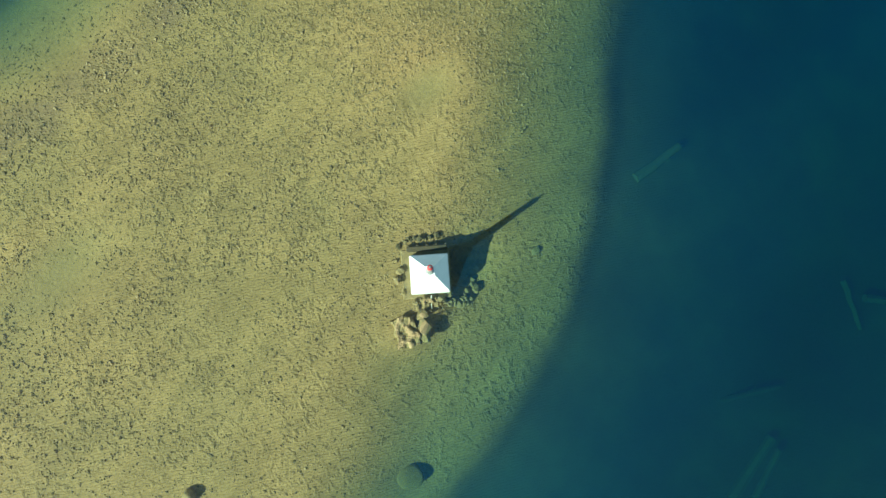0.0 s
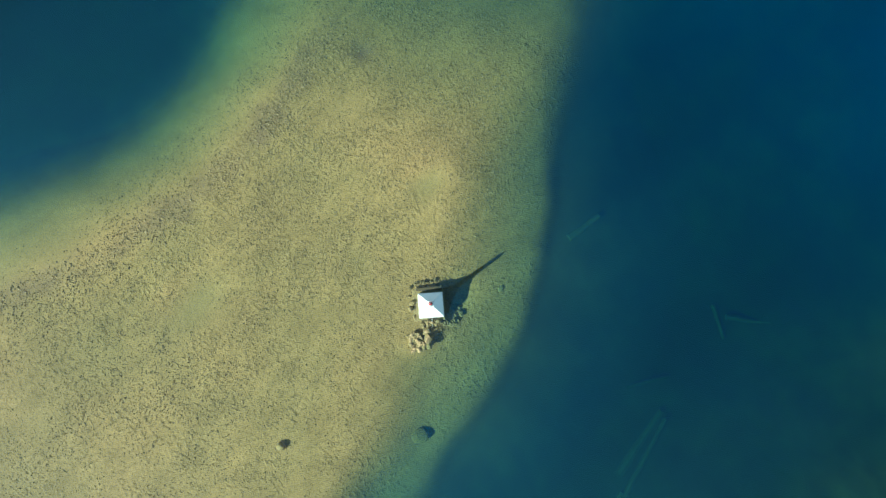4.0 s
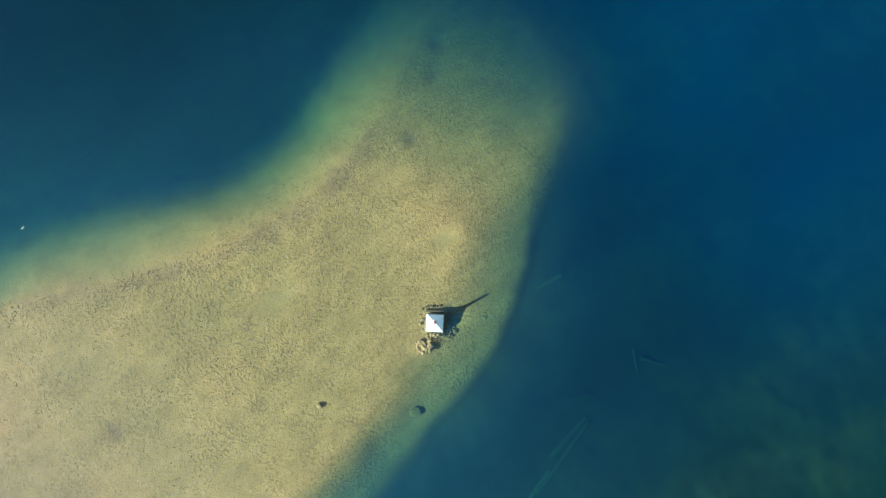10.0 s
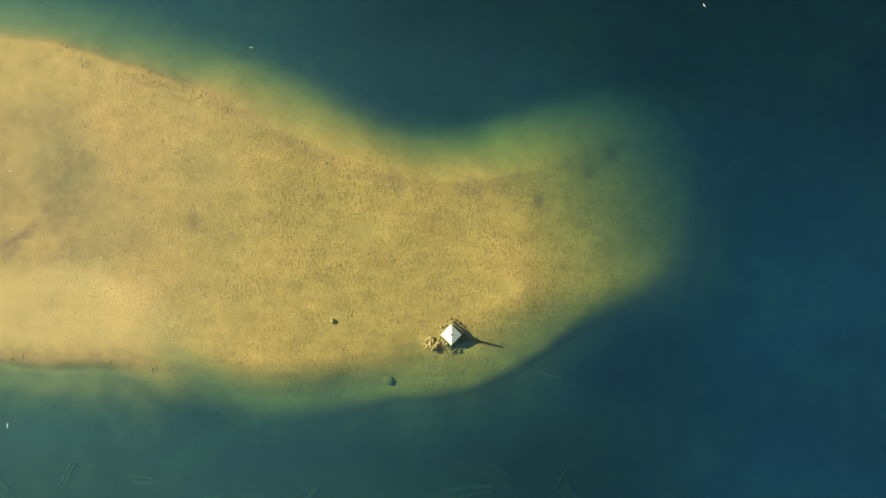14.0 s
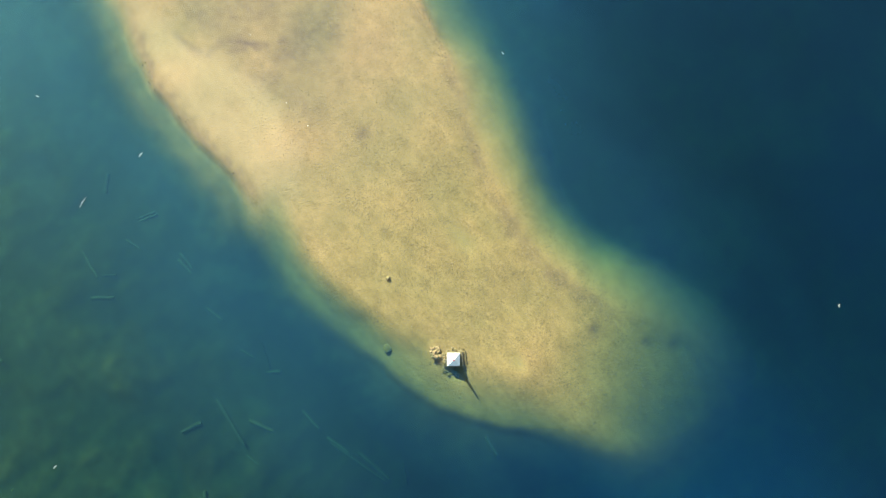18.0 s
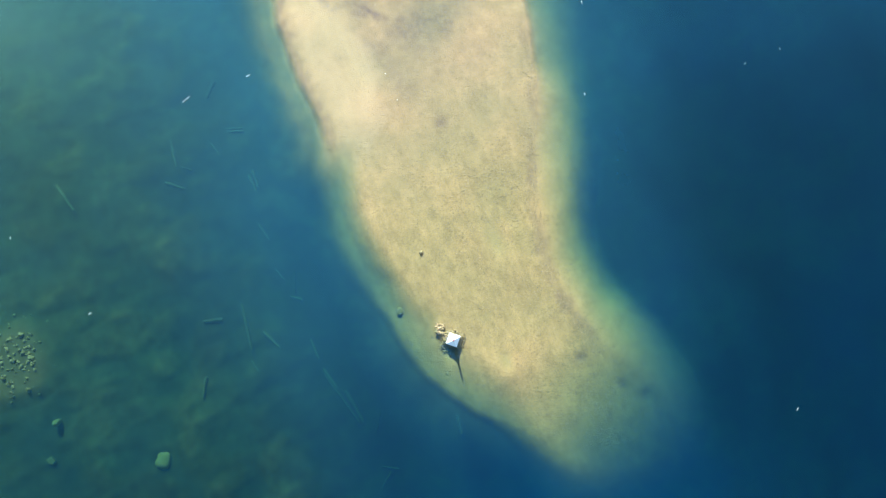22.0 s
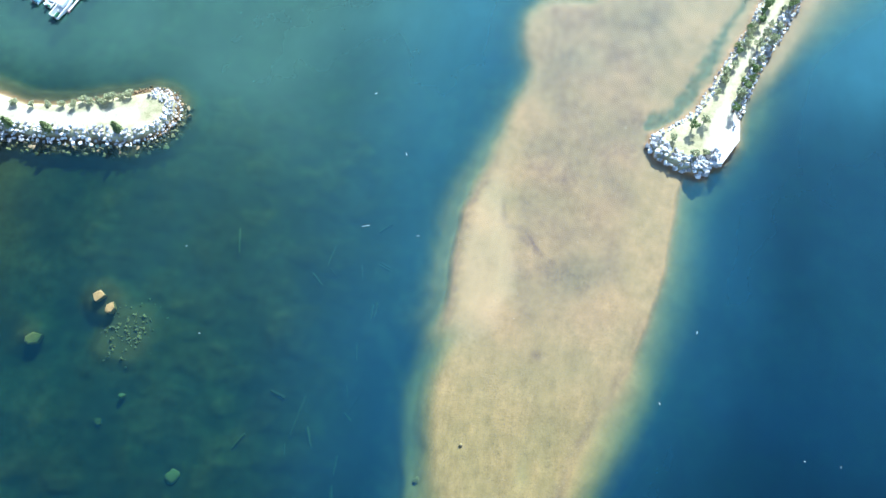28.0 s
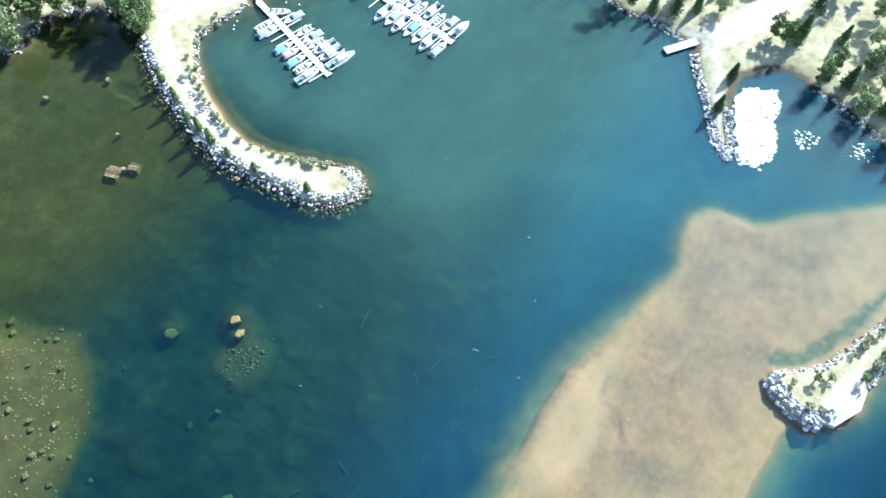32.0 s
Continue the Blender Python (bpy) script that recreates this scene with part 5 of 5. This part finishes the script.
RAFT = [(-9.4, 140.9), (-7.1, 145.5), (-1.6, 148.3), (0.8, 145), (1.5, 139.2), (3.6, 135.8), (5.5, 129.1), (4.4, 123.6), (-1.6, 122.4), (-4.2, 129.9)]
pads("lily_pads", lambda x, y, r: inside(x, y, RAFT) + 0.5 * wobble(x, y, 2, 6) > r.uniform(-0.3, 0.5, len(x)) + 3.2 * r.uniform(0, 1, len(x)) * step(131, 124, y), ((-12, 8), (120, 150)), 7000, 0.25, 0.55, "dense raft of pale floating lily pads in the cove", 1)
pads("lily_pads", lambda x, y, r: np.hypot(x - 9.6, y - 138.6) + wobble(x, y, 2, 9) < 2.9, ((5, 14), (133, 145)), 190, 0.2, 0.45, "loose cluster of pale floating lily pads", 2)
for i, (cx, cy, s) in enumerate(((42.5, 119.6, 1.5), (46.2, 129.1, 2.3), (47.8, 134.1, 2.0), (49.4, 136.3, 1.1), (46.2, 138.5, 0.9))):
    pads("lily_pads", lambda x, y, r: np.hypot(x - cx, y - cy) + 0.5 * wobble(x, y, 1.5, 9 + i) < s * 0.9, ((cx - 4, cx + 4), (cy - 4, cy + 4)), 900, 0.2, 0.42, "patch of pale floating lily pads beside the pier", 10 + i)


pads("lily_pads", lambda x, y, r: np.hypot(x - 22, y - 142.8) + wobble(x, y, 2, 19) < 2.6, ((18, 26), (139, 147)), 130, 0.16, 0.36, "loose cluster of pale lily pads under the shore trees", 31)


# ---- docks and boats ----
def loft(stations, sheer):
    """A hull from stations (x, half breadth, keel z); sheer: the z of its edge. Open above."""
    bm = bmesh.new()
    rings = []
    for x, w, keel in stations:
        pts = [(-w, sheer + x * 0.02), (-w * 0.92, sheer * 0.45 + keel * 0.3), (-w * 0.5, keel * 0.85), (0, keel), (w * 0.5, keel * 0.85), (w * 0.92, sheer * 0.45 + keel * 0.3), (w, sheer + x * 0.02)]
        rings.append([bm.verts.new((x, y, z)) for y, z in pts])
    for a, b in zip(rings, rings[1:]):
        for q in range(6):
            bm.faces.new((a[q], a[q + 1], b[q + 1], b[q]))
    bm.faces.new(rings[0])
    bm.faces.new(rings[-1][::-1])
    bmesh.ops.recalc_face_normals(bm, faces=bm.faces)
    return bm


def plate(stations, z, inset, x0, x1):
    """A flat deck within the outline of the stations between x0 and x1."""
    bm = bmesh.new()
    got = [(x, max(w - inset, 0.03)) for x, w, _ in stations if x0 <= x <= x1]
    lower = [[bm.verts.new((x, s * w, z - 0.05)) for s in (-1, 1)] for x, w in got]
    upper = [[bm.verts.new((x, s * w, z + x * 0.02)) for s in (-1, 1)] for x, w in got]
    for i in range(len(got) - 1):
        for a in (lower, upper):
            bm.faces.new((a[i][0], a[i][1], a[i + 1][1], a[i + 1][0]))
        for s in (0, 1):
            bm.faces.new((lower[i][s], lower[i + 1][s], upper[i + 1][s], upper[i][s]))
    for e in (0, -1):
        bm.faces.new((lower[e][0], lower[e][1], upper[e][1], upper[e][0]))
    bmesh.ops.recalc_face_normals(bm, faces=bm.faces)
    return bm


def boat(length, beam, style, label, cover=None):
    ob = thing("motorboat", pose(0, 0, 0), label, "boat", "boats at the docks")
    h, b = length / 2, beam / 2
    st = [(-h, b * 0.92, -0.22), (-h * 0.5, b, -0.28), (0, b, -0.30), (h * 0.35, b * 0.9, -0.28), (h * 0.65, b * 0.66, -0.22), (h * 0.86, b * 0.36, -0.10), (h, 0.05, 0.25)]
    sheer = 0.55 if style != "cruiser" else 0.95
    part("hull", loft(st, sheer), M_GEL, ob)
    part("floor", plate(st, 0.12, 0.12, -h * 0.98, h * 0.4), M_SEAT, ob, "pale grey cockpit floor")
    part("foredeck", plate(st, sheer, 0.02, h * 0.3 if style == "open" else 0.0, h), M_GEL, ob)
    for s in (-1, 1):
        part("gunwale", boxed(-h, h * 0.35, s * b * 0.9 - 0.09, s * b * 0.9 + 0.09, sheer - 0.06, sheer + 0.03, bevel=0.02), M_GEL, ob)
    if style == "cruiser":
        cab = boxed(-h * 0.25, h * 0.45, -b * 0.68, b * 0.68, sheer, sheer + 0.85, bevel=0.12)
        part("cabin", cab, M_GEL, ob, "white moulded cabin")
        part("windscreen", boxed(h * 0.40, h * 0.5, -b * 0.6, b * 0.6, sheer + 0.1, sheer + 0.65, bevel=0.04), M_GLASS, ob)
        part("hatch", boxed(h * 0.58, h * 0.72, -0.25, 0.25, sheer, sheer + 0.08, bevel=0.02), M_GLASS, ob)
    else:
        part("console", boxed(-h * 0.05, h * 0.15, -b * 0.5, b * 0.5, 0.15, sheer + 0.25, bevel=0.06), M_GEL, ob)
        part("windscreen", boxed(h * 0.12, h * 0.20, -b * 0.62, b * 0.62, sheer + 0.02, sheer + 0.42, bevel=0.03), M_GLASS, ob)
        for x in (-0.35, -0.72):
            part("seat", boxed(h * x - 0.22, h * x + 0.22, -b * 0.75, b * 0.75, 0.15, 0.45, bevel=0.06), M_SEAT, ob)
    if cover:
        bm = bmesh.new()
        n = 7
        rings = []
        for i in range(n):
            x = -h * 0.95 + i * (h * 1.15) / (n - 1)
            lift = 0.32 + 0.22 * math.sin(i / (n - 1) * math.pi)
            rings.append([bm.verts.new((x, y * b, sheer + 0.02 + lift * (1 - y * y))) for y in (-0.98, -0.6, -0.2, 0.2, 0.6, 0.98)])
        for a, c in zip(rings, rings[1:]):
            for q in range(5):
                bm.faces.new((a[q], a[q + 1], c[q + 1], c[q]))
        bm.faces.new(rings[0])
        bm.faces.new(rings[-1][::-1])
        bmesh.ops.recalc_face_normals(bm, faces=bm.faces)
        part("cover", bm, cover, ob, "stretched canvas cover", True)
    eng = part("outboard_motor", boxed(-h - 0.42, -h + 0.02, -0.2, 0.2, 0.3, 0.95, bevel=0.09), M_ENGINE, ob, "black outboard motor")
    part("leg", boxed(-h - 0.3, -h - 0.12, -0.06, 0.06, -0.5, 0.35), M_ENGINE, eng)
    return ob


def dock(name, start, end, width, label):
    """A floating dock from start to end; its fingers and posts are added to it as parts."""
    (ax, ay), (bx, by) = start, end
    ln, turn = math.hypot(bx - ax, by - ay), math.atan2(by - ay, bx - ax)
    ob = thing(name, Matrix.LocRotScale((ax, ay, 0), Euler((0, 0, turn)), None), label, "dock")
    n = int(ln / 3)
    for i in range(n):
        x0, x1 = i * ln / n, (i + 1) * ln / n - 0.04
        seg = part("deck_section", boxed(x0, x1, -width / 2, width / 2, 0.38, 0.5, bevel=0.015), M_PLANK, ob)
        part("float", boxed(x0 + 0.2, x1 - 0.2, -width / 2 + 0.15, width / 2 - 0.15, -0.25, 0.38, bevel=0.05), M_CONCRETE, seg)
        for s in (-1, 1):
            part("edge_board", boxed(x0, x1, s * width / 2 - 0.04 if s > 0 else -width / 2 - 0.03, s * width / 2 + 0.03 if s > 0 else -width / 2 + 0.04, 0.3, 0.53), M_PLANK, seg)
    return ob, ln


def finger(parent, x, side, length):
    f = part("finger", boxed(x - 0.22, x + 0.22, *sorted((side * 0.9, side * (0.9 + length))), 0.34, 0.44, bevel=0.02), M_PLANK, parent, "narrow mooring finger")
    part("end_float", tube(bmesh.new(), [(x, side * (0.9 + length), 0.05), (x, side * (0.95 + length), 0.3), (x, side * (0.95 + length), 0.52)], [0.22, 0.24, 0.12], 9), M_BUOY, f, "faded pink end float")


BOATS = [boat(5.2, 2.0, "open", "white open motorboat with grey seats at the dock"), boat(5.6, 2.1, "open", "white motorboat under a light blue cover", M_COVER_BLUE),
         boat(6.0, 2.2, "open", "white motorboat under a grey cover", M_COVER_GREY), boat(4.8, 1.8, "open", "small white motorboat under a pink cover", M_COVER_PINK),
         boat(6.8, 2.4, "cruiser", "white cabin cruiser with dark windscreen at the dock"), boat(8.4, 2.7, "cruiser", "large white cabin cruiser at the dock's end")]
used = set()


def moor(kind, x, y, turn):
    m = Matrix.LocRotScale((x, y, 0), Euler((0, 0, turn)), None)
    if kind in used:
        copy_thing(BOATS[kind], m)
    else:
        BOATS[kind].matrix_basis = m
        used.add(kind)


def berth(parent, ln, x, side, kind, gap, out=False):
    """Moors a boat square to the dock, bow in or out."""
    size = (5.2, 5.6, 6.0, 4.8, 6.8, 8.4)[kind]
    base = parent.matrix_basis
    p = base @ Vector((x, side * (gap + size / 2), 0))
    moor(kind, p.x, p.y, base.to_euler().z + side * math.pi / 2 + (0 if out else math.pi))


west_dock, ln = dock("floating_dock", (-127.2, 96.9), (-95.2, 88.1), 1.7, "long grey floating dock with mooring fingers and boats")
for x in (7.5, 9.8, 12.1, 14.4, 16.7, 19.6, 22.6, 25.6, 28.4, 31.6):
    finger(west_dock, x, -1, 4.2)
for x in (9.5, 12.6, 15.4, 18.4, 21.0, 23.6, 26.4):
    finger(west_dock, x, 1, 4.2)
for x, kind in ((8.6, 0), (10.9, 2), (18.2, 1), (20.9, 3), (23.9, 1), (26.9, 0), (30.0, 4)):
    berth(west_dock, ln, x, -1, kind, 1.0)
for x, kind in ((11.0, 2), (16.9, 0), (19.8, 2), (22.4, 0), (25.0, 4), (27.8, 4)):
    berth(west_dock, ln, x, 1, kind, 1.0)
berth(west_dock, ln, 31.0, 1, 5, 0.9, True)
moor(0, -119.6, 97.6, 0.6)
east_dock, ln2 = dock("floating_dock", (-112, 118.6), (-76.2, 115.0), 2.0, "grey floating dock crowded with white motorboats")
for x in (11, 14, 17, 20, 23.2, 26.4, 29.6, 33):
    finger(east_dock, x, -1, 4.4)
    finger(east_dock, x, 1, 4.4)
for i, x in enumerate((5.5, 12.5, 15.5, 18.5, 21.6, 24.8, 28.0, 31.2)):
    if i != 1:
        berth(east_dock, ln2, x, -1, (0, 2, 4, 2, 4, 1, 2, 4)[i], 1.1, True)
    berth(east_dock, ln2, x, 1, (4, 4, 0, 2, 0, 4, 0, 2)[i], 1.1, i % 2 == 0)
berth(east_dock, ln2, 34.6, 1, 4, 1.1, True)
berth(east_dock, ln2, 34.6, -1, 2, 1.1)
gangway = thing("gangway", pose(-127.2, 96.9, 0, 0, 0, 150), "short pale gangway between shore and floating dock", "gangway")
part("deck", boxed(-0.3, 5.5, -0.6, 0.6, 0.5, 0.6, bevel=0.02), M_PLANK, gangway)
for s in (-0.62, 0.62):
    part("rail", tube(bmesh.new(), [(-0.2, s, 0.6), (-0.2, s, 1.5), (5.2, s, 1.6), (5.2, s, 0.6)], [0.03] * 4, 6), M_GREYMETAL, gangway)
for x, y in ((-121, 101), (-117.6, 102.4), (-127, 88.4), (-126.6, 86.8), (-125.8, 85.8)):
    ob = new("mooring_buoy", mesh_of("mooring_buoy", tube(bmesh.new(), [(0, 0, -0.15), (0, 0, 0.12), (0, 0, 0.3), (0, 0, 0.42)], [0.12, 0.26, 0.22, 0.05], 10), M_WHITE, True))
    ob.matrix_basis = pose(x, y, 0)
    tagged(ob, "small white mooring buoy floating near the dock", "buoy", "mooring buoys")
ramp = thing("landing_stage", Matrix.LocRotScale((-27.7, 147.5, 0), Euler((0, 0, radians(56))), None), "white concrete landing stage on the eastern shore", "landing stage")
part("slab", boxed(-4.6, 4.8, -1.15, 1.15, 0.45, 0.75, bevel=0.04), M_CONCRETE, ramp)
for x in (-4.2, -1.4, 1.4):
    for y in (-0.9, 0.9):
        part("pile", tube(bmesh.new(), [(x, y, -2.4), (x, y, 0.46)], [0.15, 0.15], 8), M_DARKWOOD, ramp)
